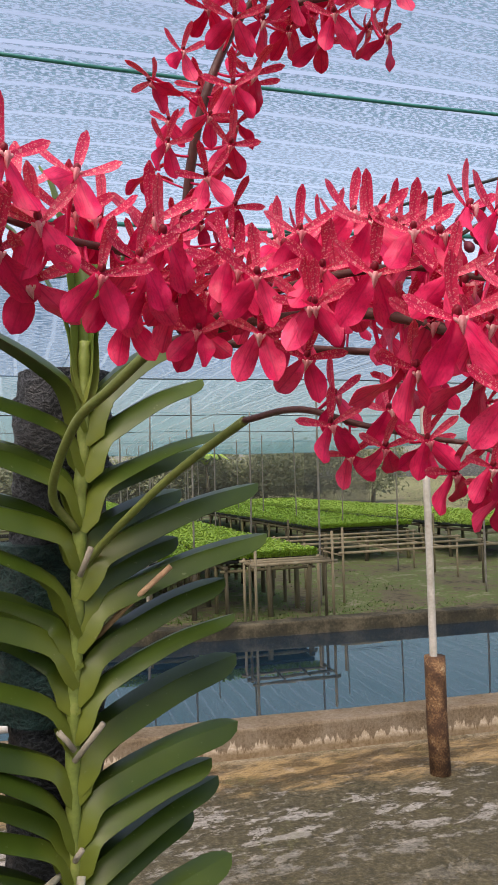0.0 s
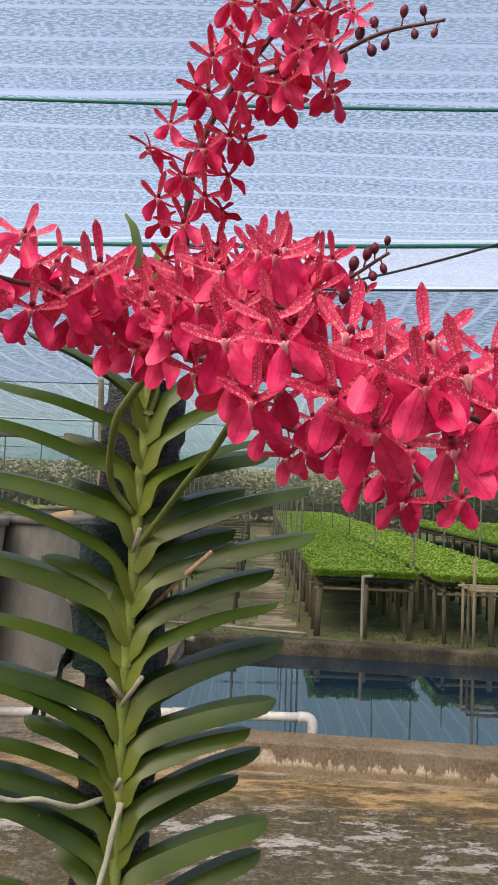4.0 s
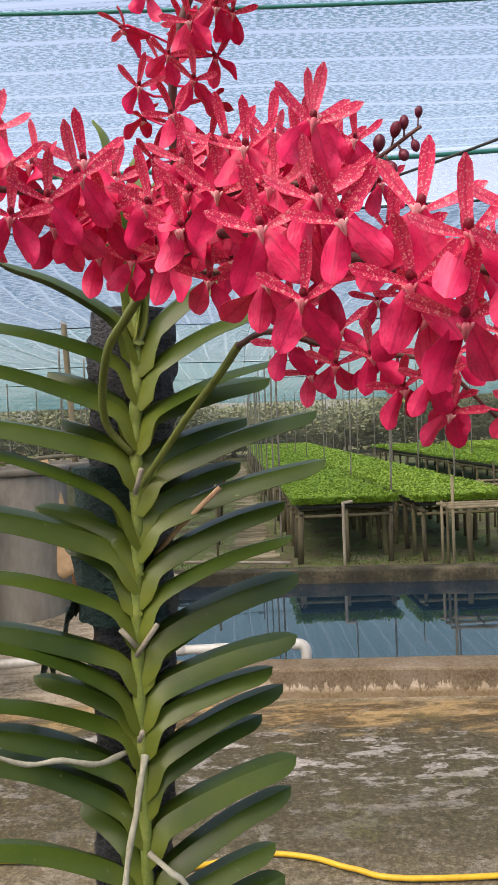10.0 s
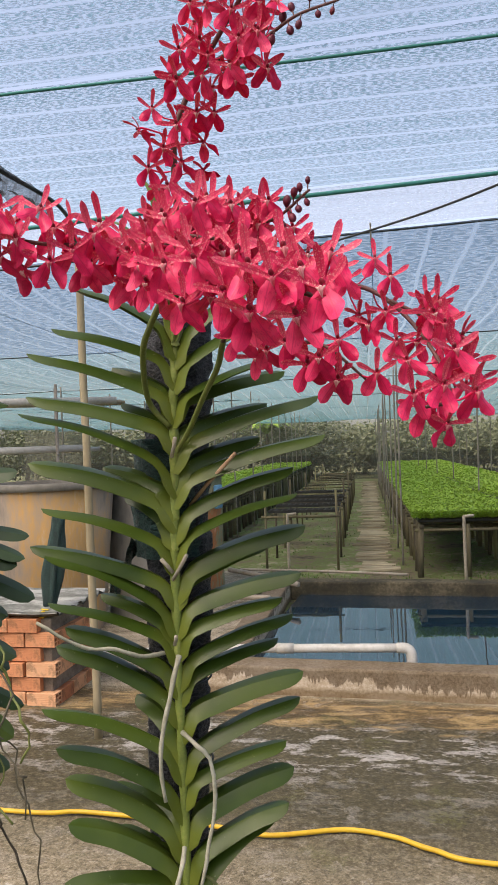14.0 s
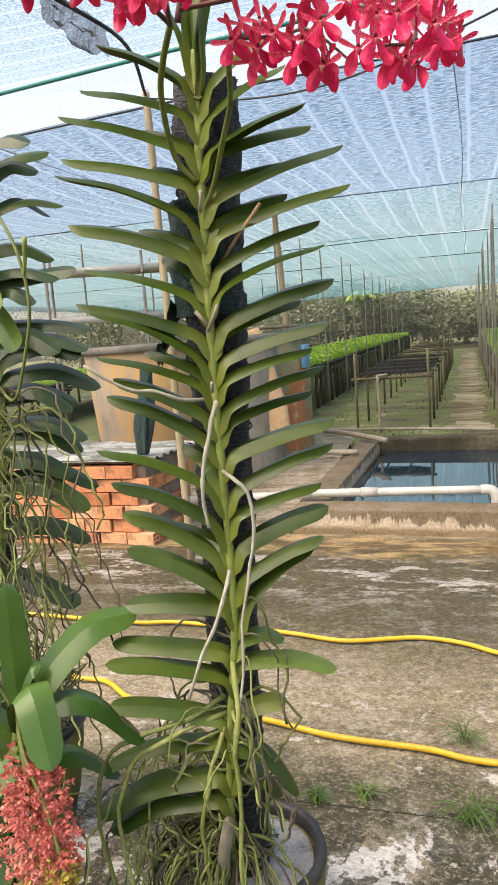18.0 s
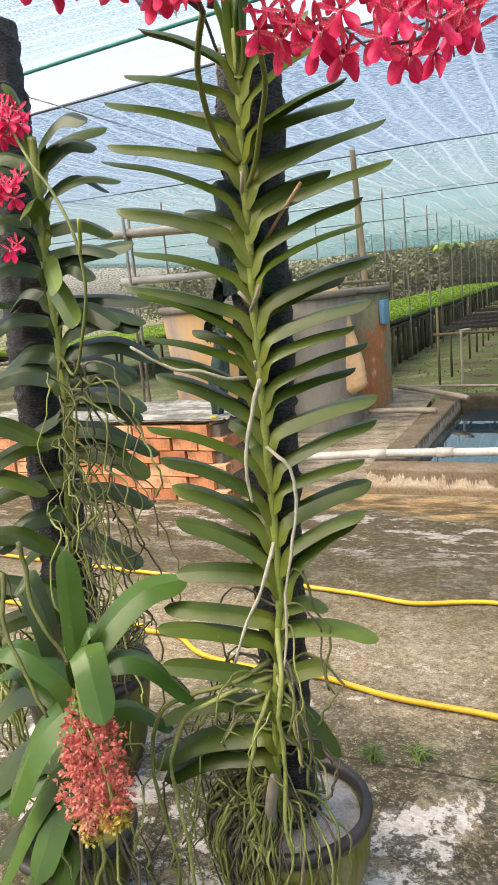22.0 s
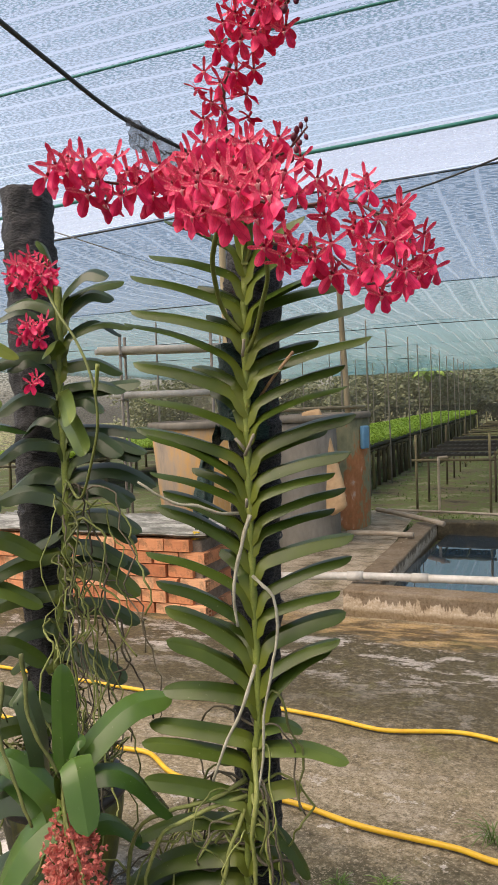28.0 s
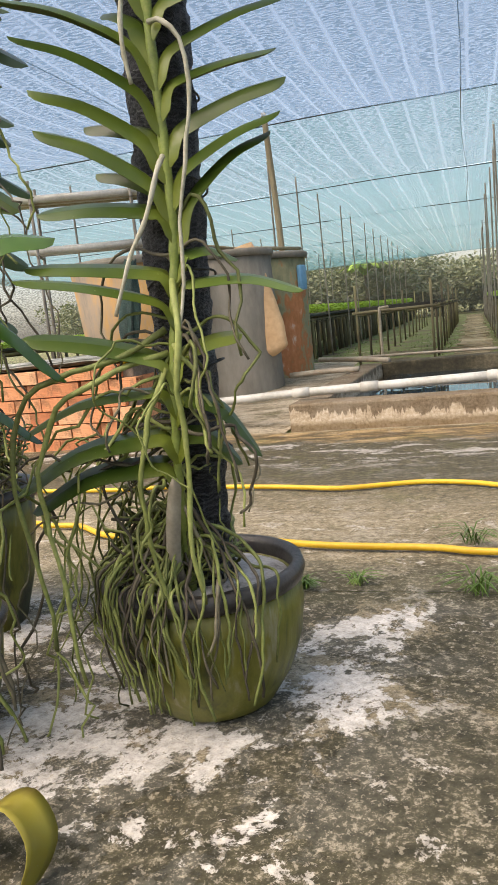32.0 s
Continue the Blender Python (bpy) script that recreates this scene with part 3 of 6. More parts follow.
def lathe(profile, seg=40, wob=0.0):
    """Verts and faces of a turned body from (radius, height) pairs."""
    verts, faces = [], []
    for i, (r, z) in enumerate(profile):
        for k in range(seg):
            a = 2 * math.pi * k / seg
            rr = r * (1 + wob * noise.noise((math.cos(a) * 1.5, math.sin(a) * 1.5, z * 2)))
            verts.append((rr * math.cos(a), rr * math.sin(a), z))
    for i in range(len(profile) - 1):
        for k in range(seg):
            j = (k + 1) % seg
            faces.append((i * seg + k, i * seg + j, (i + 1) * seg + j, (i + 1) * seg + k))
    return verts, faces


def box(x, y, z, c=(0, 0, 0), bevel=0.0, rough=0.0, cuts=0):
    """Verts and faces of a block with bevelled, slightly uneven edges."""
    bm = bmesh.new()
    bmesh.ops.create_cube(bm, size=1.0, matrix=Matrix.Translation(c) @ Matrix.Diagonal((x, y, z, 1)))
    if cuts:
        bmesh.ops.subdivide_edges(bm, edges=[e for e in bm.edges if e.calc_length() > 0.5 * max(x, y, z)], cuts=cuts, use_grid_fill=True)
    if bevel:
        bmesh.ops.bevel(bm, geom=[e for e in bm.edges if len(e.link_faces) == 2 and e.calc_face_angle() > 0.5], offset=bevel, segments=2, affect="EDGES", profile=0.5)
    if rough:
        for v in bm.verts:
            v.co += noise.noise_vector(v.co * 6) * rough
    out = [v.co.copy() for v in bm.verts], [tuple(v.index for v in f.verts) for f in bm.faces]
    bm.free()
    return out


def strap(path, side, width, fold=0.25, thick=0.0022, across=2, profile=None, clasp=0.0, share=None):
    """A leaf with thickness along a path: side is the way across at the base, fold the depth of its channel."""
    prof = profile or (lambda s: (0.8 + 0.2 * min(1.0, s / 0.35)) * (0.45 + 0.55 * min(1.0, s / 0.09)) * (1 - 0.12 * max(0.0, s - 0.5) / 0.5) * max(0.0, 1 - max(0, (s - 0.84) / 0.16) ** 2.2) ** 0.55)
    verts, faces = [], []
    n = len(path)
    cols = 2 * across + 1
    for i, c in enumerate(path):
        s = share[i] if share else i / (n - 1)
        d = (path[min(i + 1, n - 1)] - path[max(i - 1, 0)]).normalized()
        b = (side - d * side.dot(d)).normalized()
        up = b.cross(d)
        w = max(width * prof(s), 0.0012)
        deep = fold * (1 - 0.55 * s) + clasp * max(0.0, 1 - s * 5) ** 1.5
        for layer in (0, 1):
            for k in range(cols):
                q = (k - across) / across
                edge = 1 - q * q * 0.7
                verts.append(c + b * (q * w / 2) + up * (abs(q) ** 1.4 * deep * w * 0.5 + (0.5 - layer) * thick * edge))
    for i in range(n - 1):
        o, p = i * 2 * cols, (i + 1) * 2 * cols
        for k in range(cols - 1):
            faces.append((o + k, o + k + 1, p + k + 1, p + k))
            faces.append((o + cols + k + 1, o + cols + k, p + cols + k, p + cols + k + 1))
        faces.append((o + cols, o, p, p + cols))
        faces.append((o + cols - 1, o + 2 * cols - 1, p + 2 * cols - 1, p + cols - 1))
    return verts, faces


def crisp(me, cols, inner=()):
    """Marks a strap's margins (and the given columns) as sharp edges."""
    keel = me.attributes.new("sharp_edge", "BOOLEAN", "EDGE")
    ends = np.zeros(len(me.edges) * 2, dtype=np.int32)
    me.edges.foreach_get("vertices", ends)
    ends = ends.reshape(-1, 2) % (2 * cols)
    hard = np.isin(ends[:, 0], (0, cols - 1, cols, 2 * cols - 1, *inner))
    keel.data.foreach_set("value", (ends[:, 0] == ends[:, 1]) & hard)
    return me


def sheet(nx, ny, fn):
    verts = [fn(i / nx, j / ny) for j in range(ny + 1) for i in range(nx + 1)]
    faces = [(j * (nx + 1) + i, j * (nx + 1) + i + 1, (j + 1) * (nx + 1) + i + 1, (j + 1) * (nx + 1) + i) for j in range(ny) for i in range(nx)]
    return verts, faces


# The yard's own axes: u along the pond's front, v away from it.
YARD = pose(-1.75, 3.88, 0, 0, 0, 15)
POND = pose(-1.75, 3.88, 0, 0, 0, 10)


def yard(u, v, z=0.0):
    return YARD @ Vector((u, v, z))


def ground(x, y):
    return 0.02 - 0.037 * min(max(0.0, y - 1.1), 2.6)


def apron(x, y):
    """The concrete beside the pond climbs towards the tanks."""
    v = (YARD.inverted() @ Vector((x, y, 0))).y
    return ground(x, y) + 0.16 * min(max(0.0, v / 2.9), 1.0)


# ---- ground and large structure ----
def floor_sheet():
    rnd = random.Random(3)
    xs = [-60, -30, -14, -8] + [-6 + 0.25 * i for i in range(45)] + [6, 8, 14, 30, 60]
    ys = [-40, -15, -5] + [-2 + 0.25 * i for i in range(46)] + [10, 14, 22, 40, 80, 200]
    verts = [(x, y, ground(x, y) + 0.006 * noise.noise((x * 1.1, y * 1.1, 0))) for y in ys for x in xs]
    w = len(xs)
    faces = [(j * w + i, j * w + i + 1, (j + 1) * w + i + 1, (j + 1) * w + i) for j in range(len(ys) - 1) for i in range(w - 1)]
    return mesh("ground", verts, faces, M_SOIL)


tagged(part("ground", floor_sheet()), "dark earth with weeds round the nursery", "ground", kind="structure")


def slab(u0, u1, v0, v1, lift=0.012):
    nx, ny = max(2, int((u1 - u0) / 0.2)), max(2, int((v1 - v0) / 0.2))

    def at(a, b):
        p = yard(u0 + (u1 - u0) * a, v0 + (v1 - v0) * b)
        return (p.x, p.y, apron(p.x, p.y) * (u1 < 0) + ground(p.x, p.y) * (u1 >= 0) + lift + 0.005 * noise.noise((p.x * 1.3, p.y * 1.3, 4)))

    return mesh("floor", *sheet(nx, ny, at), M_FLOOR)


floor = tagged(new("floor"), "mossy concrete floor slabs with pale lime crust", "floor", kind="structure")
for u0, u1, v0, v1 in ((-5.5, 7.5, -2.7, -0.04), (-5.5, 7.5, -6.5, -2.703), (-2.9, -0.02, -0.05, 3.3)):
    part("slab", slab(u0, u1, v0, v1), floor)

# pond: four low walls and still water
pond = tagged(new("pond"), "low concrete pond wall, stained brown, with mossy rim", "pond", kind="structure")
pond.matrix_basis = POND
PU, PV, PT = 7.4, 2.85, 0.19


def pond_wall(length, c, turn, mat=M_WALL):
    v, f = box(length, PT, 0.36, (0, 0, 0), 0.014, 0.006, 14)
    m = Matrix.Translation(c) @ pose(0, 0, 0, 0, 0, turn)
    return mesh("pond_wall", [m @ p for p in v], f, mat, False)


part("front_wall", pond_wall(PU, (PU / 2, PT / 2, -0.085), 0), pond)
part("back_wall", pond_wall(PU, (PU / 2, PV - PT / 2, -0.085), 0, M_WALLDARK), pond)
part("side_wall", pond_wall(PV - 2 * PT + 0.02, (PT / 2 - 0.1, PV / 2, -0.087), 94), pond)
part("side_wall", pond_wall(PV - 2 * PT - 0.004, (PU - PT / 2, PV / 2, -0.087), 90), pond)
part("water", mesh("water", *sheet(2, 2, lambda a, b: (0.1 + (PU - 0.2) * a, 0.1 + (PV - 0.2) * b, -0.025)), M_WATER), pond, "still dark water that mirrors the net")

# overhead shade nets
ceiling = tagged(new("ceiling"), "blue-white shade net roof on cables", "shade net", kind="structure")
ceiling.matrix_basis = YARD


def seam(k, u):
    """Where the cables that carry the net's edges run."""
    v0, slope = ((-12.0, 0.0), (-2.265, -0.04), (-1.115, -0.115), (-0.49, -0.106), (3.1, 0.0), (7.0, 0.0), (28.0, 0.0))[k]
    return v0 + slope * u


def net_panel(u0, u1, k, z, sag, mat, nu=24, nv=12, slack=0.03):
    def at(a, b):
        u = u0 + (u1 - u0) * a
        v = seam(k, u) + (seam(k + 1, u) - seam(k, u)) * b
        return (u, v, z - sag * 4 * b * (1 - b) + slack * noise.noise((u * 0.9, v * 1.7, z)))

    return mesh("net", *sheet(nu, nv, at), mat)


part("net", net_panel(-9, 5, 0, 2.42, 0.05, M_NET1), ceiling)
part("net", net_panel(-9, 5, 1, 2.41, 0.05, M_NET1), ceiling)
part("net", net_panel(-9, 5, 2, 2.4, 0.03, M_NET3), ceiling)
part("net", net_panel(-12, 14, 3, 2.39, 0.06, M_NET4, 40, 16, 0.05), ceiling)
part("net", net_panel(-12, 14, 4, 2.39, 0.05, M_NET6, 40, 16, 0.05), ceiling)
part("net", net_panel(-12, 14, 5, 2.39, 0.05, M_NET5, 40, 40, 0.06), ceiling)
part("net", mesh("net", *sheet(8, 16, lambda a, b: (5 + 9 * a, -12 + 11.4 * b, 2.41 + 0.03 * noise.noise((a * 5, b * 9, 0)))), M_NET1), ceiling)
for k, r, m in ((1, 0.0045, M_GREENCORD), (2, 0.009, M_GREENCORD), (3, 0.006, M_CABLE), (4, 0.006, M_CABLE)):
    line = [(u, seam(k, u) + 0.02 * math.sin(u * 1.3), 2.4 - 0.015 * abs(math.sin(u * 0.8))) for u in np.linspace(-9, 7, 40)]
    part("cable", mesh("cable", *tube(line, r, 6), m), ceiling)
for v, r in ((7.0, 0.006), (11, 0.007), (16, 0.008)):
    line = [(u, v + 0.03 * math.sin(u * 1.3), 2.37 - 0.02 * abs(math.sin(u * 0.8))) for u in np.linspace(-9, 9, 40)]
    part("cable", mesh("cable", *tube(line, r, 6), M_CABLE), ceiling)
for u in (-1.6, 1.05, 3.6, -4.0):
    line = [(u + 0.02 * math.sin(v), v, 2.38) for v in np.linspace(-0.76, 24, 30)]
    part("cable", mesh("cable", *tube(line, 0.004, 6), M_PALEPOLE), ceiling)

for pts, r in ((((-0.9, 0.3, 2.36), (-1.3, 1.4, 2.34), (-1.47, 1.9, 2.34), (-1.57, 2.45, 2.34), (-1.98, 3.1, 2.37)), 0.008), (((-1.98, 3.12, 2.36), (-1.45, 3.12, 2.24), (-0.97, 3.1, 2.2), (-0.41, 2.9, 2.2), (0.1, 2.6, 2.2), (0.9, 2.1, 2.26), (1.9, 1.5, 2.4)), 0.0045)):
    thing("wire", "dark wire slung under the shade net", "wire", "slung wires", me=mesh("wire", *tube(smooth_line(pts, 30), r, 7), M_CABLE))
v, f = sheet(14, 10, lambda a, b: (-1.43 - 0.1 * a - 0.12 * b + 0.03 * noise.noise((a * 4, b * 4, 0)), 1.86 + 0.45 * a + 0.14 * b, 2.335 - 0.05 * b + 0.05 * noise.noise((a * 5, b * 5, 2))))
thing("net_scrap", "torn scrap of black net hanging from the wire", "net", me=mesh("net_scrap", v, f, M_SCRAP))

# outer net walls, which close the yard; the north one's paler thread puts in haze
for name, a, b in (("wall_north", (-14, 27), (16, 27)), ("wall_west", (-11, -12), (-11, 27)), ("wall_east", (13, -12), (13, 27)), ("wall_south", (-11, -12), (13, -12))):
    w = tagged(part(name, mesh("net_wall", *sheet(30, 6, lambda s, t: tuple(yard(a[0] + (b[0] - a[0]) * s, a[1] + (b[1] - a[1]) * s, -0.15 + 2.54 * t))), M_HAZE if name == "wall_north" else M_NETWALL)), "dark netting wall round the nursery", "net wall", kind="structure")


tagged(part("net_fence", mesh("net_fence", *sheet(30, 4, lambda s, t: tuple(yard(-14 + 30 * s, 26.6, -0.15 + 1.1 * t))), M_NETWALL)), "low dark net fence at the far end", "net wall", kind="structure")

# ---- poles ----
def upright(name, foot, top, r, mat, label, group=""):
    foot, top = Vector(foot), Vector(top)
    pts = [foot.lerp(top, i / 10) + 0.3 * r * noise.noise_vector(foot + Vector((0, 0, i * 0.4))) for i in range(11)]
    return thing(name, label, "pole", group, me=mesh(name, *tube(pts, lambda s: r * (1 - 0.12 * s), 10), mat))


upright("roof_pole", (-1.9, 3.02, -0.06), (-1.98, 3.1, 2.4), 0.021, M_BAMBOO, "weathered brown roof pole beside the brick stack", "roof poles")
p = Vector((0.985, 3.9, 0))
upright("roof_pole", (p.x, p.y, 0.2), (p.x - 0.02, p.y, 2.4), 0.02, M_PALEPOLE, "thin pale roof pole set in a rusty sleeve", "roof poles")
thing("pole_sleeve", "rusted iron sleeve standing on the concrete", "pipe", me=mesh("pole_sleeve", *tube([(p.x + 0.01, p.y, -0.1), (p.x, p.y, 0.2), (p.x, p.y, 0.42), (p.x, p.y, 0.51)], 0.052, 20), M_RUST))
upright("roof_pole", (-3.0, 6.3, 1.1), (-3.06, 6.3, 2.4), 0.03, M_BAMBOO, "bamboo roof pole rising from a concrete tank", "roof poles")
rnd = random.Random(11)
for i in range(14):
    for u in (-1.08, 1.36, 2.62):
        v = 4.4 + i * 1.55 + rnd.uniform(-0.2, 0.2)
        if v > 22 or (u == 2.62 and i % 2):
            continue
        a, b = yard(u, v, -0.12), yard(u + rnd.uniform(-0.04, 0.04), v, 2.38)
        upright("roof_pole", a, b, 0.012, M_POLE, "thin grey roof pole beside a seedling bed", "thin roof poles")
for i in range(9):
    for u in (-3.4, 4.0, 6.2):
        v = 4.2 + i * 2.1 + rnd.uniform(-0.3, 0.3)
        a, b = yard(u, v, -0.12), yard(u + rnd.uniform(-0.04, 0.04), v, 2.38)
        upright("roof_pole", a, b, 0.013, M_POLE, "thin grey roof pole beside a seedling bed", "thin roof poles")


# ---- seedling beds ----
def seedlings(u0, u1, v0, v1, z, seed, dense, tall=0.13):
    """Many small lettuce-green leaves on trays."""
    rnd = random.Random(seed)
    verts, faces = [], []
    n = int((u1 - u0) * (v1 - v0) * dense)
    for _ in range(n):
        f = rnd.random() ** 1.7
        c = Vector((rnd.uniform(u0, u1), v0 + (v1 - v0) * f, z))
        size = 0.028 * (1 + 1.4 * f) * rnd.uniform(0.7, 1.3)
        for q in range(3):
            a = rnd.uniform(0, 6.3)
            d = Vector((math.cos(a), math.sin(a), rnd.uniform(0.4, 1.3))).normalized()
            s = d.cross(Vector((0, 0, 1))).normalized()
            base = c + Vector((0, 0, rnd.uniform(0.2, 0.8) * tall))
            o = len(verts)
            verts += [base, base + d * size * 0.55 + s * size * 0.42, base + d * size * 1.1 + Vector((0, 0, -0.2 * size)), base + d * size * 0.55 - s * size * 0.42]
            faces.append((o, o + 1, o + 2, o + 3))
    return verts, faces


def bed(u0, u1, v0, v1, z, seed, label, planted=True, step=0.4):
    ob = thing("seedling_bed", label, "seedling bed", "seedling beds", YARD)
    rnd = random.Random(seed)
    part("tray", mesh("tray", *box(u1 - u0, v1 - v0, 0.035, ((u0 + u1) / 2, (v0 + v1) / 2, z - 0.018), 0.01), M_TRAY, False), ob, "black seedling trays")
    for u in (u0 + 0.03, u1 - 0.03):
        part("rail", mesh("rail", *tube([(u, v0 - 0.04, z - 0.08), (u, v1, z - 0.08)], 0.022, 8), M_STAKE), ob)
    k = int((v1 - v0) / step)
    for i in range(k + 1):
        v = v0 + (v1 - v0) * i / k
        part("crossbar", mesh("crossbar", *tube([(u0 - 0.03, v, z - 0.115), (u1 + 0.03, v, z - 0.115)], 0.018, 6), M_STAKE), ob)
        for u in (u0 + 0.03, u1 - 0.03, *(((u0 + u1) / 2,) if i == 0 else ())):
            a = Vector((u + rnd.uniform(-0.03, 0.03), v + rnd.uniform(-0.05, 0.05), -0.14))
            part("leg", mesh("leg", *tube([a, Vector((u, v, z - 0.06))], rnd.uniform(0.022, 0.036), 8), M_STAKE), ob)
    if planted:
        s = part("seedling_carpet", mesh("seedling_carpet", *seedlings(u0 - 0.05, u1 + 0.05, v0 - 0.05, v1, z - 0.02, seed, 700, 0.19 if seed == 3 else 0.13), M_SEED, False), ob, "bright green seedlings")
        s["kind"] = "stuff"
    return ob


bed(1.49, 2.5, 3.74, 25.5, 0.54, 1, "long raised bed of bright green seedlings on mossy stakes")
bed(2.74, 3.75, 3.6, 25.5, 0.54, 2, "long raised bed of green seedlings on stakes")
bed(-2.5, -1.2, 4.7, 25.0, 0.58, 3, "long raised bed of green seedlings behind the tanks")
bed(-7.4, -5.4, 5.0, 20.0, 0.56, 4, "raised bed of green seedlings past the brick stack", True, 0.9)
bed(5.6, 7.2, 7.6, 21.0, 0.5, 5, "raised bed of pale seedlings far across the yard", True, 0.9)
bed(7.9, 10.0, 6.6, 21.0, 0.5, 6, "raised bed of pale seedlings far across the yard", True, 0.9)


# bare racks of bamboo rails with dark trays
def rack(u0, u1, v0, v1, z, rows, label, trays, rails=M_BAMBOO):
    ob = thing("bed_rack", label, "rack", "bare racks", YARD)
    for i in range(rows + 1):
        v = v0 + (v1 - v0) * i / rows
        part("rail", mesh("rail", *tube([(u0 - 0.05, v, z), (u1 + 0.05, v, z)], 0.016, 7), rails), ob)
        for u in (u0, u1):
            part("leg", mesh("leg", *tube([(u, v, -0.14), (u, v, z + (0.03 if i % 3 else 0.3))], 0.015, 7), M_STAKE if i % 2 else rails), ob)
    for u in np.linspace(u0, u1, 4):
        part("long_rail", mesh("long_rail", *tube([(u, v0, z - 0.03), (u + 0.03, v1, z - 0.03)], 0.013, 6), rails), ob)
    for v in trays:
        slots = [box(u1 - u0, 0.012, 0.03, ((u0 + u1) / 2, v + 0.06 * k, z + 0.035), 0) for k in range(6)] + [box(0.012, 0.31, 0.03, (u, v + 0.15, z + 0.035), 0) for u in np.linspace(u0, u1, 12)]
        part("tray", mesh("tray", *joined(slots), M_TRAY, False), ob, "empty black grid tray")


rack(-0.2, 0.62, 4.3, 17.0, 0.54, 13, "bare mossy bed rack with empty black trays", (4.6, 5.4, 6.2, 7.0, 8.2), M_STAKE)
rack(2.9, 3.72, 2.98, 3.36, 0.55, 2, "pale bamboo frame behind the pond", ())
rack(4.3, 6.6, 4.0, 6.4, 0.5, 4, "bare bamboo rack behind the pond", ())

# stub pipes of the watering line
for u, v, z in ((0.06, 4.24, 0.57), (1.93, 3.5, 0.58)):
    line = smooth_line([yard(u, v, -0.12), yard(u, v, z - 0.05), yard(u + 0.01, v, z), yard(u + 0.1, v + 0.02, z + 0.01)], 14)
    thing("standpipe", "grey plastic standpipe with bent top beside a bed", "pipe", "standpipes", me=mesh("standpipe", *tube(line, 0.016, 10), M_PVC_OLD))

# plank walk between the beds
walkway = thing("plank_walk", "walkway of grey weathered planks between the beds", "walkway", at=YARD)
rnd = random.Random(5)
for i in range(118):
    v = 4.3 + i * 0.172 + rnd.uniform(-0.02, 0.02)
    me = mesh("plank", *box(rnd.uniform(0.36, 0.5), rnd.uniform(0.13, 0.165), 0.022, (0, 0, 0), 0.004, 0.004), M_PLANK, False)
    part("plank", me, walkway, "", pose(1.04 + rnd.uniform(-0.05, 0.05), v, -0.085 + rnd.uniform(0, 0.018), rnd.uniform(-2, 2), rnd.uniform(-3, 3), rnd.uniform(-7, 7)))

# ---- pipes by the pond ----
line = smooth_line([(-2.9, 3.72, 0.1), (-2.2, 3.9, 0.125), (-1.7, 4.07, 0.14), (-1.2, 4.19, 0.15), (-0.7, 4.3, 0.16)], 20)
pvc = thing("water_pipe", "dirty white plastic pipe lying across the pond rim", "pipe", me=mesh("water_pipe", *tube(line, 0.026, 16), M_PVC))
part("elbow", mesh("elbow", *tube(smooth_line([(-0.71, 4.298, 0.16), (-0.655, 4.31, 0.158), (-0.63, 4.315, 0.125), (-0.628, 4.315, 0.05)], 12), 0.031, 16), M_PVC), pvc)
for a, b in ((line[9], line[10]), (line[13], line[14])):
    part("joint", mesh("joint", *tube([a, b], 0.031, 16), M_PVC), pvc)
for a, b, r in (((-2.95, 6.75, 0.14), (-2.0, 6.15, 0.14), 0.024), ((-2.65, 5.58, 0.11), (-2.05, 5.62, 0.125), 0.022), ((-2.9, 6.9, 0.12), (-1.2, 6.95, 0.12), 0.013)):
    mid = (Vector(a) + Vector(b)) / 2 + Vector((0, 0, 0.006))
    thing("old_pipe", "aged brown plastic pipe lying by the pond corner", "pipe", "old pipes", me=mesh("old_pipe", *tube(smooth_line([a, mid, b], 10), r, 12), M_PVC_OLD))


# ---- tanks ----
def tank(x, y, r0, r1, z, mat, label):
    ob = thing("concrete_tank", label, "tank", "concrete tanks", pose(x, y, apron(x, y) - 0.02))
    part("shell", mesh("shell", *lathe([(r0, 0), (r0 + (r1 - r0) * 0.5, z * 0.5), (r1, z - 0.05), (r1 - 0.05, z - 0.05), (r0 - 0.06, 0.1), (0.001, 0.1)], 48, 0.012), mat), ob)
    part("rim", mesh("rim", *lathe([(r1 - 0.06, z - 0.055), (r1 + 0.02, z - 0.055), (r1 + 0.028, z - 0.02), (r1 + 0.015, z), (r1 - 0.05, z), (r1 - 0.06, z - 0.055)], 48, 0.012), M_TANK_GREY), ob, "worn grey rim")
    return ob


tank(-3.5, 4.74, 0.38, 0.47, 1.17, M_TANK_OCHRE, "tall concrete tank stained ochre behind the bricks")
tank(-3.02, 5.4, 0.36, 0.34, 1.15, M_TANK_GREY, "tall grey concrete tank by the pond")
tank(-3.13, 6.14, 0.38, 0.38, 1.11, M_TANK_RUST, "tall concrete tank with rust-red and green stains")


def sheath(a, b):
    """A dry sheath: a flattened roll, wide and rounded at the foot, narrow at the top."""
    ang = a * 2 * math.pi
    wide = (0.09 + 0.075 * (1 - b) ** 0.7) * min(1.0, (b / 0.06 + 0.02)) ** 0.5
    wide *= 1 + 0.08 * noise.noise((math.cos(ang), math.sin(ang), b * 6))
    return (0.95 * wide * math.cos(ang) + 0.02 * math.sin(b * 3), 0.45 * wide * math.sin(ang), 0.92 * b)


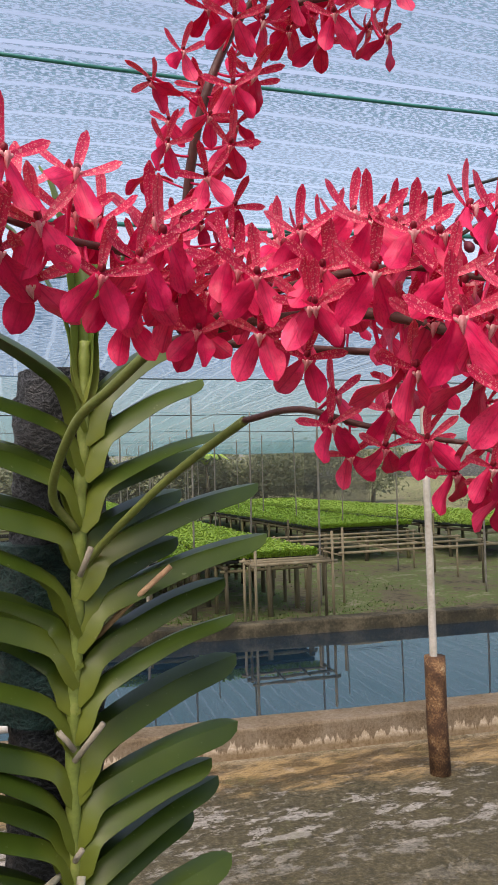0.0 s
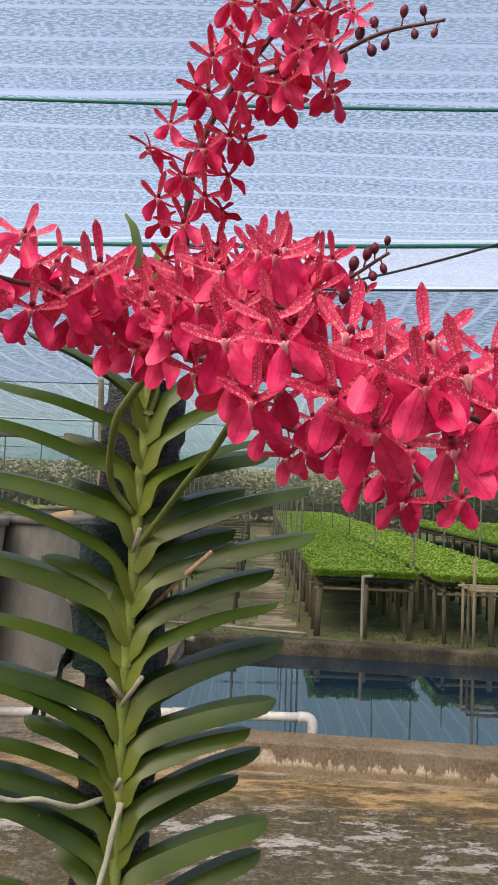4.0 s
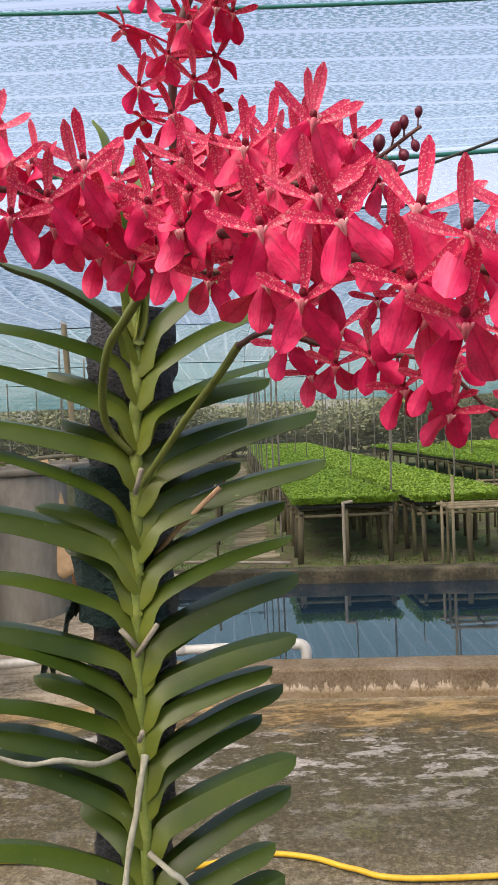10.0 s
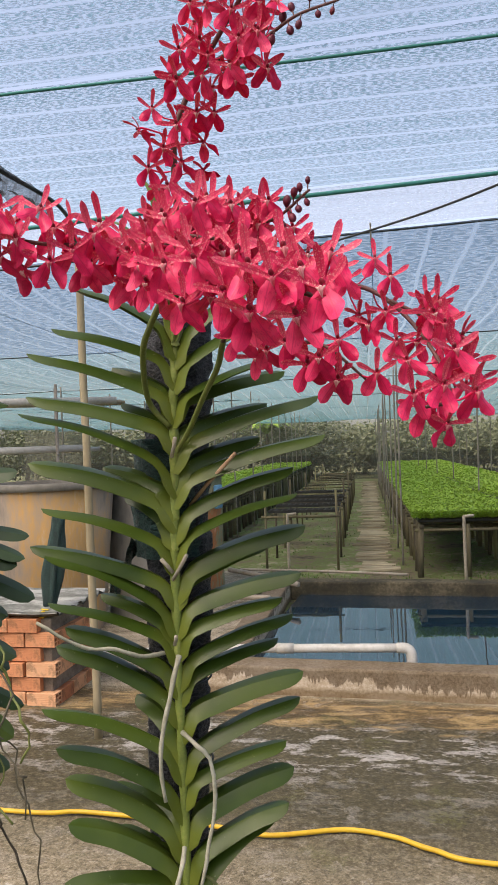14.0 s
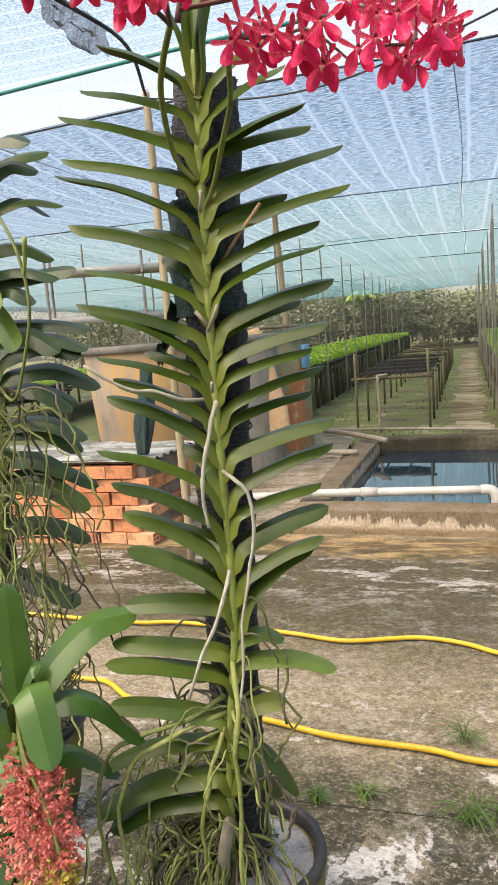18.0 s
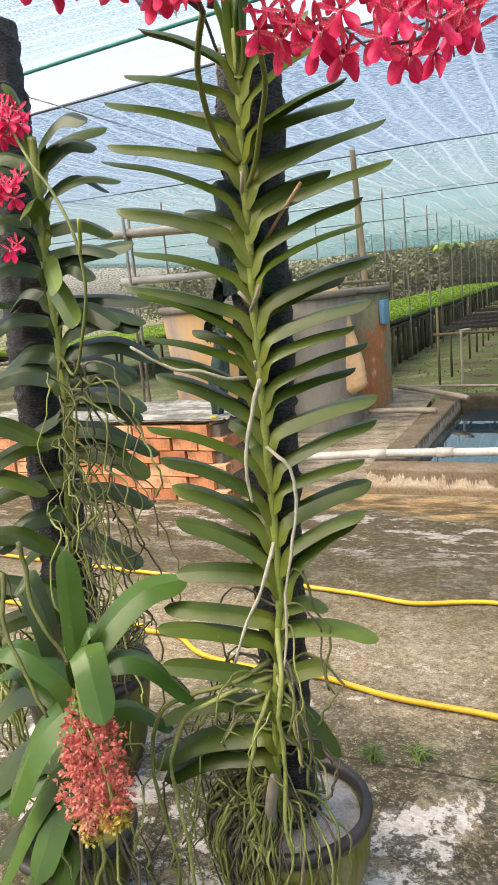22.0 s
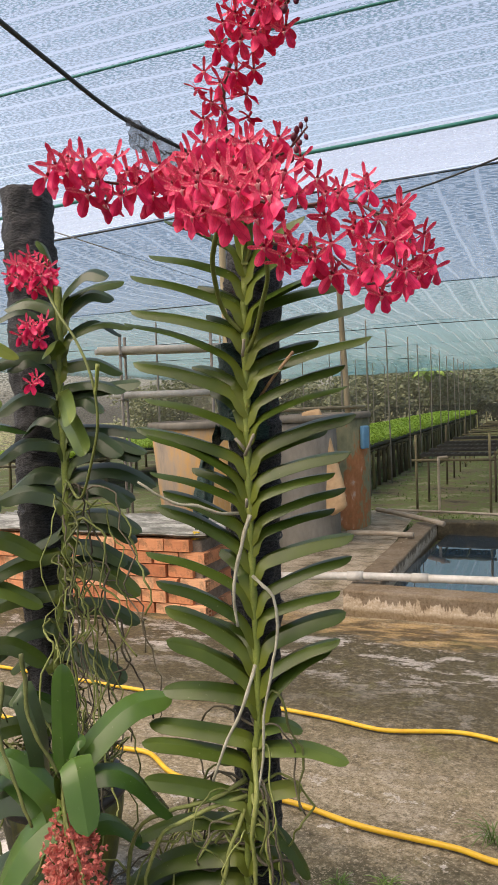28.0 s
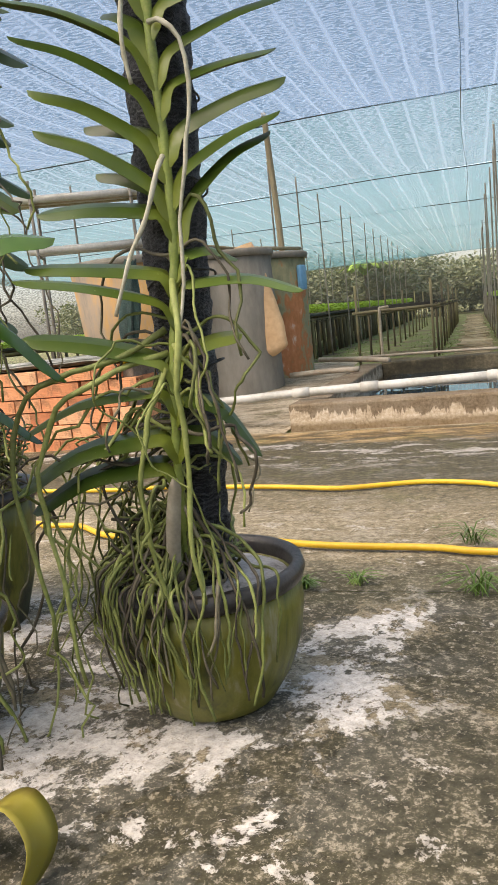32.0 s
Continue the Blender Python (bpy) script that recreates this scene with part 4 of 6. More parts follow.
v, f = sheet(28, 30, sheath)
f += [tuple(range(28))[::-1], tuple(30 * 29 + i for i in range(28))]
thing("palm_sheath", "tan dry palm sheath hung against a grey tank", "palm sheath", at=pose(-2.67, 5.36, 0.29, -3, -12, 8), me=mesh("palm_sheath", v, f, M_TAN))
v, f = box(0.045, 0.11, 0.22, (-2.727, 6.1, 0.92), 0.014, 0.006, 2)
thing("blue_container", "pale blue plastic container hung on the rusty tank", "container", me=mesh("blue_container", v, f, M_BLUE))

for a, b, r in (((-3.2, 5.05, 1.2), (-2.9, 6.45, 1.2), 0.016), ((-3.0, 5.0, 1.2), (-3.2, 6.4, 1.2), 0.014)):
    thing("old_pole", "weathered bamboo pole lying across the tank rims", "pole", "poles on the tanks", me=mesh("old_pole", *tube([Vector(a), Vector(a).lerp(Vector(b), 0.5) + Vector((0.01, 0, 0.004)), Vector(b)], r, 8), M_BAMBOO))

# spare pipes stored on a stand beside the tanks
A, B = Vector((-5.05, 5.0, 0)), Vector((-3.75, 6.05, 0))
along, across = (B - A).normalized(), Vector((-(B - A).y, (B - A).x, 0)).normalized()
stand = thing("pipe_stand", "thin stand of poles that carries spare pipes", "stand")
for q in (0.22, 1.1):
    c = A + along * q
    for s in (-0.2, 0.2):
        p = c + across * s
        part("post", mesh("post", *tube([p + Vector((0, 0, -0.1)), p + Vector((0, 0, 2.0))], 0.014, 8), M_POLE), stand)
    for z in (1.8, 1.36):
        part("crossbar", mesh("crossbar", *tube([c - across * 0.24 + Vector((0, 0, z)), c + across * 0.24 + Vector((0, 0, z))], 0.014, 8), M_POLE), stand)
for off, q0, q1, z, r, m in ((-0.17, 0.0, 1.65, 1.848, 0.034, M_PVC), (-0.09, 0.06, 1.7, 1.836, 0.022, M_PVC_OLD), (-0.03, -0.05, 1.5, 1.842, 0.028, M_PVC), (0.04, 0.1, 1.75, 1.836, 0.022, M_BAMBOO), (0.1, 0.02, 1.6, 1.836, 0.022, M_PVC_OLD), (-0.1, 0.12, 1.4, 1.408, 0.034, M_PVC), (0.05, 0.2, 1.5, 1.396, 0.022, M_PVC)):
    a, b = A + along * q0 + across * off + Vector((0, 0, z)), A + along * q1 + across * off + Vector((0, 0, z))
    thing("spare_pipe", "spare pale pipe lying on the pole stand", "pipe", "spare pipes", me=mesh("spare_pipe", *tube([a, a.lerp(b, 0.5) + Vector((0, 0, -0.004)), b], r, 12), m))

# ---- brick stack ----
BR = pose(-2.42, 3.36, -0.06, 0, 0, 193)
stack = thing("brick_stack", "stack of orange hollow bricks by the roof pole", "brick stack", at=BR)


def hollow_brick(L=0.178, W=0.078, H=0.078, deep=0.12, t=0.007):
    """A six-hole clay block, open at its x = 0 end."""
    ys = [-W / 2, -W / 2 + t, -t / 2, t / 2, W / 2 - t, W / 2]
    step = (H - 4 * t) / 3
    zs = [0.0]
    for k in range(3):
        zs += [t + k * (step + t), t + k * (step + t) + step]
    zs.append(H)
    verts = [(0.0, y, z) for z in zs for y in ys]
    faces = []
    for j in range(7):
        for i in range(5):
            q = [j * 6 + i, (j + 1) * 6 + i, (j + 1) * 6 + i + 1, j * 6 + i + 1]
            if i in (1, 3) and j in (1, 3, 5):
                o = len(verts)
                verts += [(deep, verts[k][1], verts[k][2]) for k in q]
                faces += [(q[k], q[(k + 1) % 4], o + (k + 1) % 4, o + k) for k in range(4)] + [tuple(o + k for k in range(4))]
            else:
                faces.append(tuple(q))
    o = len(verts)
    verts += [(L, -W / 2, 0), (L, W / 2, 0), (L, W / 2, H), (L, -W / 2, H)]
    c = (0, 5, 47, 42)
    faces += [(c[k], o + k, o + (k + 1) % 4, c[(k + 1) % 4]) for k in range(4)] + [(o, o + 3, o + 2, o + 1)]
    return verts, faces


brick_me = mesh("brick", *box(0.178, 0.078, 0.078, (0.089, 0, 0.039), 0.003, 0.002), M_BRICK, False)
end_me = mesh("brick_end", *hollow_brick(), M_BRICK, False)
rnd = random.Random(8)
part("mortar", mesh("mortar", *box(1.95, 0.6, 0.49, (1.01, -0.34, 0.246), 0.01), M_MORTAR, False), stack)
for r in range(6):
    for k in range(11):
        x = k * 0.186 + (0.093 if r % 2 else 0.0) + rnd.uniform(-0.006, 0.006)
        part("brick", end_me if k == 0 and r % 2 == 0 else brick_me, stack, "", pose(x, -0.034 + rnd.uniform(-0.011, 0.01), 0.002 + r * 0.0835, 0, 0, rnd.uniform(-3, 3)))
    for k in range(3):
        part("brick", end_me if r % 2 else brick_me, stack, "", pose((0.084 if r % 2 else 0.036), -0.13 - k * (0.086 if r % 2 else 0.186) - (0.0 if r % 2 else 0.1), 0.002 + r * 0.0835, 0, 0, 0 if r % 2 else 90))


def cover(a, b):
    x, y = -0.03 + 2.1 * a, 0.02 - 0.78 * b
    return (x, y, 0.53 + 0.02 * noise.noise((x * 3, y * 5, 1)) + 0.012 * math.sin(y * 60))


v, f = sheet(40, 24, cover)
nb = len(v)
v2 = [(a, b, c - 0.012) for a, b, c in v]
f2 = [tuple(i + nb for i in q)[::-1] for q in f]
border = [(i, i + 1, i + 1 + nb, i + nb) for i in range(40)]
thing("cover_sheet", "lichened corrugated cement sheet on the brick stack", "roof sheet", at=BR, me=mesh("cover_sheet", v + v2, f + f2 + border, M_SHEET))

# folded shade cloth, stood against the pole
def bundle(a, b):
    ang = a * 2 * math.pi
    r = (0.055 + 0.02 * b) * (1 + 0.5 * noise.noise((math.cos(ang) * 1.8, math.sin(ang) * 1.8, b * 1.5))) * (0.6 + 0.4 * math.sin(math.pi * min(1, b + 0.15)))
    return (-2.52 + 0.05 * b + r * math.cos(ang), 3.46 + 0.03 * b + 0.7 * r * math.sin(ang), 0.485 + 0.5 * b + 0.03 * b * math.sin(ang * 3))


v, f = sheet(30, 24, bundle)
f += [tuple(range(30))[::-1], tuple(24 * 31 + i for i in range(30))]
thing("folded_cloth", "folded dark green shade cloth leaning on the pole", "cloth", me=mesh("folded_cloth", v, f, M_WRAPGREEN))

# yellow tap on its stub of pipe, at the corner of the bricks
tap = thing("plastic_tap", "small yellow plastic tap on a stub of pipe by the bricks", "tap")
part("stub", mesh("stub", *tube([(-2.525, 3.415, ground(-2.5, 3.415) - 0.02), (-2.525, 3.415, 0.4)], 0.011, 10), M_PVC_OLD), tap)
part("body", mesh("body", *tube(smooth_line([(-2.525, 3.415, 0.38), (-2.525, 3.41, 0.44), (-2.515, 3.385, 0.455), (-2.51, 3.365, 0.44)], 10), 0.016, 10), M_YELLOWTAPE), tap)
part("lever", mesh("lever", *box(0.05, 0.014, 0.008, (-2.515, 3.405, 0.474), 0.003), M_YELLOWTAPE), tap)

# ---- hoses ----
def hose(points, label):
    pts = smooth_line([(x, y, ground(x, y) + 0.026) for x, y in points], 80)
    return thing("garden_hose", label, "hose", "yellow hoses", me=mesh("garden_hose", *tube(pts, 0.0088, 10), M_HOSE))


hose([(-3.6, 1.9), (-2.6, 2.05), (-2.16, 2.13), (-1.63, 2.235), (-1.45, 2.31), (-1.0, 2.38), (-0.8, 2.385), (-0.7, 2.41), (-0.5, 2.53), (-0.33, 2.54), (-0.19, 2.5), (0.05, 2.49), (1.0, 2.75), (2.0, 2.9)], "yellow garden hose winding over the concrete")
hose([(-2.3, 1.62), (-1.57, 1.73), (-1.47, 1.715), (-1.34, 1.74), (-1.16, 1.67), (-0.95, 1.68), (-0.73, 1.735), (-0.48, 1.735), (-0.22, 1.78), (-0.04, 1.79), (0.5, 1.95), (1.4, 2.3)], "yellow garden hose lying by the orchid pot")

# ---- the tall orchid ----
def petal(length, width, peak, cup, bend, base=0.25, n=10, wave=0.05, tip=2.6, blunt=0.5):
    """A petal that grows from the origin along +z, facing -y."""
    path = []
    for i in range(n):
        s = i / (n - 1)
        path.append(Vector((0, -bend * s * s * length, s * length)))

    def prof(s):
        up = base + (1 - base) * math.sin(min(1.0, s / peak) * math.pi / 2) ** 1.4
        return up * (1 - max(0.0, (s - peak) / (1 - peak)) ** tip) ** blunt if s < 1 else 0.05

    v, f = strap(path, Vector((1, 0, 0)), width, cup, 0.0006, 3, prof)
    return [p + Vector((0, wave * width * math.sin(p.z / length * 7 + (9 if p.x > 0 else 4)) * abs(p.x) / width * 2, 0)) for p in v], f


def turned(geo, m):
    v, f = geo
    return [m @ Vector(p) for p in v], f


DORSAL = crisp(mesh("dorsal_sepal", *petal(0.029, 0.0068, 0.72, 0.4, 0.34, 0.5), M_PETALS), 7)
SIDE = crisp(mesh("petal", *petal(0.027, 0.0064, 0.74, 0.4, 0.28, 0.46), M_PETALS), 7)
BROAD = [crisp(mesh("lateral_sepal", *petal(0.031, w, 0.6, c, b, 0.24, 12, wv, 2.3, 0.58), M_PETAL), 7) for w, c, b, wv in ((0.0158, -0.3, -0.16, 0.2), (0.0148, -0.5, 0.08, 0.16), (0.0162, 0.35, -0.34, 0.22), (0.0152, -0.2, 0.26, 0.18))]
LIP = mesh("lip", *joined([turned(lathe([(0.0004, 0.0035), (0.0014, 0.003), (0.002, 0.001), (0.0016, -0.0015), (0.0006, -0.0045), (0.0002, -0.0055)], 10), pose(0, -0.0042, -0.0035, 20)), turned(lathe([(0.0002, 0.002), (0.0009, 0.0012), (0.0008, -0.0014), (0.0002, -0.002)], 8), pose(0.0023, -0.004, -0.002, 0, 35)), turned(lathe([(0.0002, 0.002), (0.0009, 0.0012), (0.0008, -0.0014), (0.0002, -0.002)], 8), pose(-0.0023, -0.004, -0.002, 0, -35))]), M_LIP)
COLUMN = mesh("column", *turned(lathe([(0.0003, 0.0062), (0.0017, 0.0055), (0.0023, 0.0035), (0.0022, 0.001), (0.0014, -0.0005), (0.0003, -0.001)], 12), pose(0, 0.0, 0.0012, 52)), M_COLUMN)
BUD = mesh("bud", *lathe([(0.0004, 0), (0.003, 0.002), (0.0052, 0.006), (0.0058, 0.01), (0.0045, 0.014), (0.002, 0.0165), (0.0003, 0.0172)], 12), M_BUD)


def facing(at, ahead, roll=0.0, size=1.0):
    """A pose at a place, whose -y looks along ahead."""
    y = -Vector(ahead).normalized()
    x = y.cross(Vector((0, 0, 1))).normalized()
    z = x.cross(y)
    m = Matrix((x, y, z)).transposed().to_4x4()
    return Matrix.Translation(at) @ m @ pose(0, 0, 0, 0, roll, 0) @ Matrix.Scale(size, 4)


def flower(plant, at, stalk, ahead, roll, size, rnd):
    """One open flower with its little stalk."""
    m = facing(at, ahead, roll, size)
    inv = m.inverted()
    back = inv @ Vector(stalk)
    mid = back * 0.5 + Vector((0, 0.006, -0.004))
    geo = joined([tube(smooth_line([back, mid, Vector((0, 0.004, 0)), Vector((0, -0.003, 0.001))], 6), lambda s: 0.0011 + 0.0012 * s * s, 6)])
    f = part("flower", mesh("flower_stalklet", *geo, M_PETAL), plant, "", m)
    part("dorsal_sepal", DORSAL, f, "", pose(0, 0, 0.001, rnd.uniform(-6, 14), rnd.uniform(-8, 8), 0))
    for s in (-1, 1):
        part("petal", SIDE, f, "", pose(s * 0.001, 0, 0, rnd.uniform(-8, 12), s * rnd.uniform(52, 74), 0))
        part("lateral_sepal", rnd.choice(BROAD), f, "", pose(s * 0.001, -0.001, 0, rnd.uniform(-10, 12), s * (180 - rnd.uniform(21, 36)), 0) @ pose(0, 0, 0, 0, 0, s * rnd.uniform(-8, 28)))
    part("lip", LIP, f, "", pose(0, -0.001, 0))
    part("column", COLUMN, f)
    return f


def spray(plant, points, r, count, seed, s0=0.15, s1=1.0, reach=(0.02, 0.034), face=(0.35, -0.9, 0.0), spread=0.45, size=1.0, buds=0, mat=None, lift=0.2):
    """A flowering branch: a dark stalk with flowers round it, and buds at its end."""
    rnd = random.Random(seed)
    line = smooth_line(points, 40)
    part("flower_branch", mesh("flower_branch", *tube(line, lambda s: r * (1 - 0.55 * s), 8), mat or M_STALK), plant)
    for i in range(count):
        s = s0 + (s1 - s0) * (i + rnd.uniform(0.2, 0.8)) / count
        k = min(int(s * 40), 39)
        c = line[k].lerp(line[k + 1], s * 40 - k)
        d = (line[k + 1] - line[k]).normalized()
        a = i * 2.4 + rnd.uniform(-0.5, 0.5)
        x = d.orthogonal().normalized()
        y = d.cross(x)
        out = (x * math.cos(a) + y * math.sin(a)) + Vector(face) * 0.55 + Vector((0, 0, lift))
        out.normalize()
        at = c + out * rnd.uniform(*reach)
        ahead = Vector(face) + Vector((rnd.uniform(-1, 1), rnd.uniform(-1, 1) * 0.5, rnd.uniform(-0.6, 0.5))) * spread + out * 0.35
        flower(plant, at, c, ahead, rnd.uniform(-16, 16), size * rnd.uniform(0.86, 1.12), rnd)
    for i in range(buds):
        s = s1 + (1 - s1) * (i + 0.5) / buds
        k = min(int(s * 40), 39)
        c = line[k].lerp(line[k + 1], s * 40 - k)
        side = 1 if i % 2 else -1
        d = Vector((rnd.uniform(-0.3, 0.3), rnd.uniform(-0.4, 0.2), side * rnd.uniform(0.5, 1))).normalized()
        q = c + d * rnd.uniform(0.003, 0.007)
        b = part("bud", BUD, plant, "", facing(q, d, 0, (0.38 + 0.34 * (1 - i / buds))) @ pose(0, 0, 0, 90))
        part("bud_stalk", mesh("bud_stalk", *tube([b.matrix_basis.inverted() @ c, Vector((0, 0, 0.001))], 0.0012, 6), M_STALK), b)


def leaf(plant, base, tip, width, arch, rnd, mat, tilt=0.0, fold=0.3, n=16, name="leaf", label="", rise=0.34):
    """A strap leaf that climbs off the stem and bows over to its tip; tilt turns its upper face to the yard's front."""
    base, tip = Vector(base), Vector(tip)
    flat = tip - base
    out = Vector((flat.x, flat.y, 0)).normalized()
    low = base - out * 0.008 + Vector((0, 0, -0.034))
    run = math.hypot(flat.x, flat.y)
    a = base + Vector((flat.x * 0.17, flat.y * 0.17, flat.z * rise + arch * 0.5 + 0.09 * (rise - 0.15) * run))
    b = base + Vector((flat.x * 0.58, flat.y * 0.58, flat.z * (0.5 + 0.9 * rise) + arch))
    fine = smooth_line([low, base + out * 0.006, a, b, tip], 60)
    cuts = [1 - (1 - i / n) ** 1.45 for i in range(n + 1)]
    path = [fine[min(59, int(c * 60))].lerp(fine[min(59, int(c * 60)) + 1], min(1.0, c * 60 - min(59, int(c * 60)))) for c in cuts]
    s = Vector((-flat.y, flat.x, 0)).normalized()
    s += Vector((0, 0, (tilt + rnd.uniform(-0.3, 0.25)) * (1 if s.y > 0 else -1)))
    spans = [0.0]
    for p, q in zip(path, path[1:]):
        spans.append(spans[-1] + (q - p).length)
    share = [c / spans[-1] for c in spans]
    geo = strap(path, s, width, fold, 0.0016, 2, None, 0.7, share)
    me = mesh(name, *geo, mat)
    rows = len(geo[0]) // len(path)
    crisp(me, rows // 2, (rows // 2 + rows // 4,))
    me.attributes.new("along", "FLOAT", "POINT").data.foreach_set("value", [share[i // rows] for i in range(len(geo[0]))])
    return part(name, me, plant, label)


def root(plant, points, r, mat, wild=0.0, seed=0, n=18, taper=0.35, seg=7):
    pts = smooth_line(points, n)
    if wild:
        pts = [p + (noise.noise_vector(p * 13 + Vector((seed, seed * 0.37, 0))) * wild + noise.noise_vector(p * 38 + Vector((seed * 0.7, 0, seed))) * wild * 0.35) * min(1, i / 4) for i, p in enumerate(pts)]
    return part("aerial_root", mesh("aerial_root", *tube(pts, lambda s: r * (1 - taper * s) * (1 + 0.12 * math.sin(s * 31 + seed)), seg), mat), plant)


POT = Vector((-0.3, 0.985, 0.012))
pot = thing("flower_pot", "round olive glazed pot overgrown with algae and roots", "pot", at=pose(POT.x, POT.y, 0.03) @ Matrix.Diagonal((0.9, 0.9, 1.0, 1)))
part("body", mesh("body", *lathe([(0.02, 0.0), (0.085, 0.0), (0.105, 0.01), (0.138, 0.055), (0.158, 0.105), (0.165, 0.155), (0.162, 0.19), (0.15, 0.19), (0.145, 0.16), (0.02, 0.155)], 56, 0.008), M_POT), pot)
part("rim", mesh("rim", *lathe([(0.15, 0.19), (0.158, 0.186), (0.168, 0.192), (0.172, 0.204), (0.168, 0.216), (0.155, 0.218), (0.148, 0.205), (0.15, 0.19)], 56, 0.006), M_POTRIM), pot, "dark glazed rim")
thing("pot_filling", "white limed crust in the orchid pot", "potting mix", at=pose(POT.x, POT.y, 0.0), me=mesh("pot_filling", *lathe([(0.13, 0.218), (0.11, 0.227), (0.06, 0.234), (0.001, 0.236)], 40, 0.05), M_POTFILL))

# post wrapped in shade cloth, to which the orchid is tied
wrap = thing("support_post", "upright post wrapped in black shade cloth", "post")


def wrapped(foot, top, r, seed, slim=0.0):
    """A bundle of cloth round a post: overlapping turns, creases and sagging folds."""
    def at(a, b):
        c = Vector(foot).lerp(Vector(top), b)
        ang = a * 2 * math.pi
        x, y = math.cos(ang), math.sin(ang)
        turn = ((c.z * 9.0 + a + 0.25 * noise.noise((x, y, c.z * 3 + seed))) % 1.0)
        rr = r * (1 - slim * (1 - b)) * (1 + 0.12 * noise.noise((x * 1.4, y * 1.4, c.z * 6 + seed)) + 0.16 * abs(noise.noise((x * 3, y * 3, c.z * 26 + seed))) + 0.09 * noise.noise((x * 7, y * 7, c.z * 60)) + 0.1 * turn ** 3)
        return (c.x + rr * x, c.y + rr * y, c.z)

    v, f = sheet(44, 240, at)
    f.append(tuple(240 * 45 + i for i in range(44)))
    return v, f


part("cloth", mesh("cloth", *wrapped((-0.285, 0.968, 0.18), (-0.232, 0.955, 1.54), 0.045, 2, 0.16), M_WRAP), wrap)
part("green_cloth", mesh("green_cloth", *wrapped((-0.25, 0.948, 1.2), (-0.246, 0.945, 1.37), 0.047, 7), M_WRAPGREEN), wrap, "strip of green shade cloth")
for k in range(9):
    z = 0.42 + k * 0.122
    ring = [(-0.252 + 0.047 * math.cos(a) + 0.02 * (z - 0.9) * 0.9, 0.958 + 0.047 * math.sin(a), z + 0.012 * math.sin(a + k)) for a in np.linspace(0, 6.283, 25)]
    part("tie", mesh("tie", *tube(ring, 0.0016, 5), M_CABLE), wrap)
v, f = sheet(10, 8, lambda a, b: (-0.295 - 0.035 * b - 0.03 * a * b, 0.91 + 0.05 * a + 0.02 * noise.noise((a * 3, b * 3, 5)), 1.23 - 0.09 * b + 0.03 * noise.noise((a * 4, b * 4, 1))))
part("loose_flap", mesh("loose_flap", v, f, M_WRAPGREEN), wrap, "loose flap of green cloth")

orchid = thing("tall_orchid", "tall strap-leaved orchid with crimson flower sprays, tied to a wrapped post", "orchid")
STEM = [(-0.285, 0.945, 0.17), (-0.268, 0.91, 0.27), (-0.247, 0.885, 0.4), (-0.235, 0.885, 0.53), (-0.223, 0.892, 0.64), (-0.216, 0.899, 0.75), (-0.217, 0.898, 0.97), (-0.217, 0.897, 1.09), (-0.215, 0.896, 1.22), (-0.208, 0.89, 1.33), (-0.204, 0.886, 1.41), (-0.2, 0.885, 1.48), (-0.197, 0.884, 1.56)]
stem_line = smooth_line(STEM, 160)
part("stem", mesh("stem", *tube(stem_line, lambda s: 0.0066 * (1 + 0.12 * math.sin(s * 200)) * (1 - 0.35 * max(0, s - 0.8) * 5 * 0.6), 12), M_STEM), orchid)


def on_stem(z):
    return min(stem_line, key=lambda p: abs(p.z - z)).copy()


rnd = random.Random(21)
# each leaf: height where it leaves the stem, reach, height of its tip
RIGHT = ((1.505, 0.1, 1.57), (1.47, 0.13, 1.53), (1.425, 0.15, 1.478), (1.364, 0.192, 1.422), (1.315, 0.203, 1.367), (1.268, 0.167, 1.322), (1.226, 0.168, 1.286), (1.18, 0.174, 1.238), (1.136, 0.172, 1.174), (1.1, 0.15, 1.139), (1.058, 0.15, 1.111), (0.984, 0.178, 1.029), (0.93, 0.164, 0.99), (0.892, 0.15, 0.929), (0.846, 0.138, 0.893), (0.795, 0.136, 0.85), (0.742, 0.134, 0.833))
LEFT = ((1.52, 0.12, 1.575), (1.477, 0.177, 1.522), (1.432, 0.195, 1.489), (1.384, 0.2, 1.43), (1.332, 0.196, 1.408), (1.284, 0.184, 1.342), (1.223, 0.184, 1.279), (1.174, 0.18, 1.229), (1.134, 0.168, 1.217), (1.093, 0.172, 1.15), (1.052, 0.16, 1.116), (1.008, 0.16, 1.09), (0.936, 0.176, 1.011), (0.882, 0.165, 0.962), (0.83, 0.158, 0.909), (0.773, 0.16, 0.856))
# low, ageing leaves that arch over
LOW = ((0.686, 0.08, 0.68), (0.65, 0.158, 0.632), (0.562, 0.1, 0.585), (0.51, 0.11, 0.425), (0.46, 0.09, 0.415), (0.743, -0.175, 0.76), (0.666, -0.193, 0.697), (0.627, -0.19, 0.68), (0.558, -0.176, 0.608), (0.522, -0.214, 0.478))
# short leaves that show from behind the post
BEHIND = ((1.45, 0.13), (1.405, 0.11), (1.355, 0.1), (1.2, 0.11), (1.06, 0.13), (1.46, -0.12), (1.41, -0.1), (1.32, -0.11), (1.28, -0.09), (1.14, -0.12), (0.99, -0.1), (0.86, -0.13), (0.8, -0.12))
SPREAD = Vector((0.842, 0.54, 0))


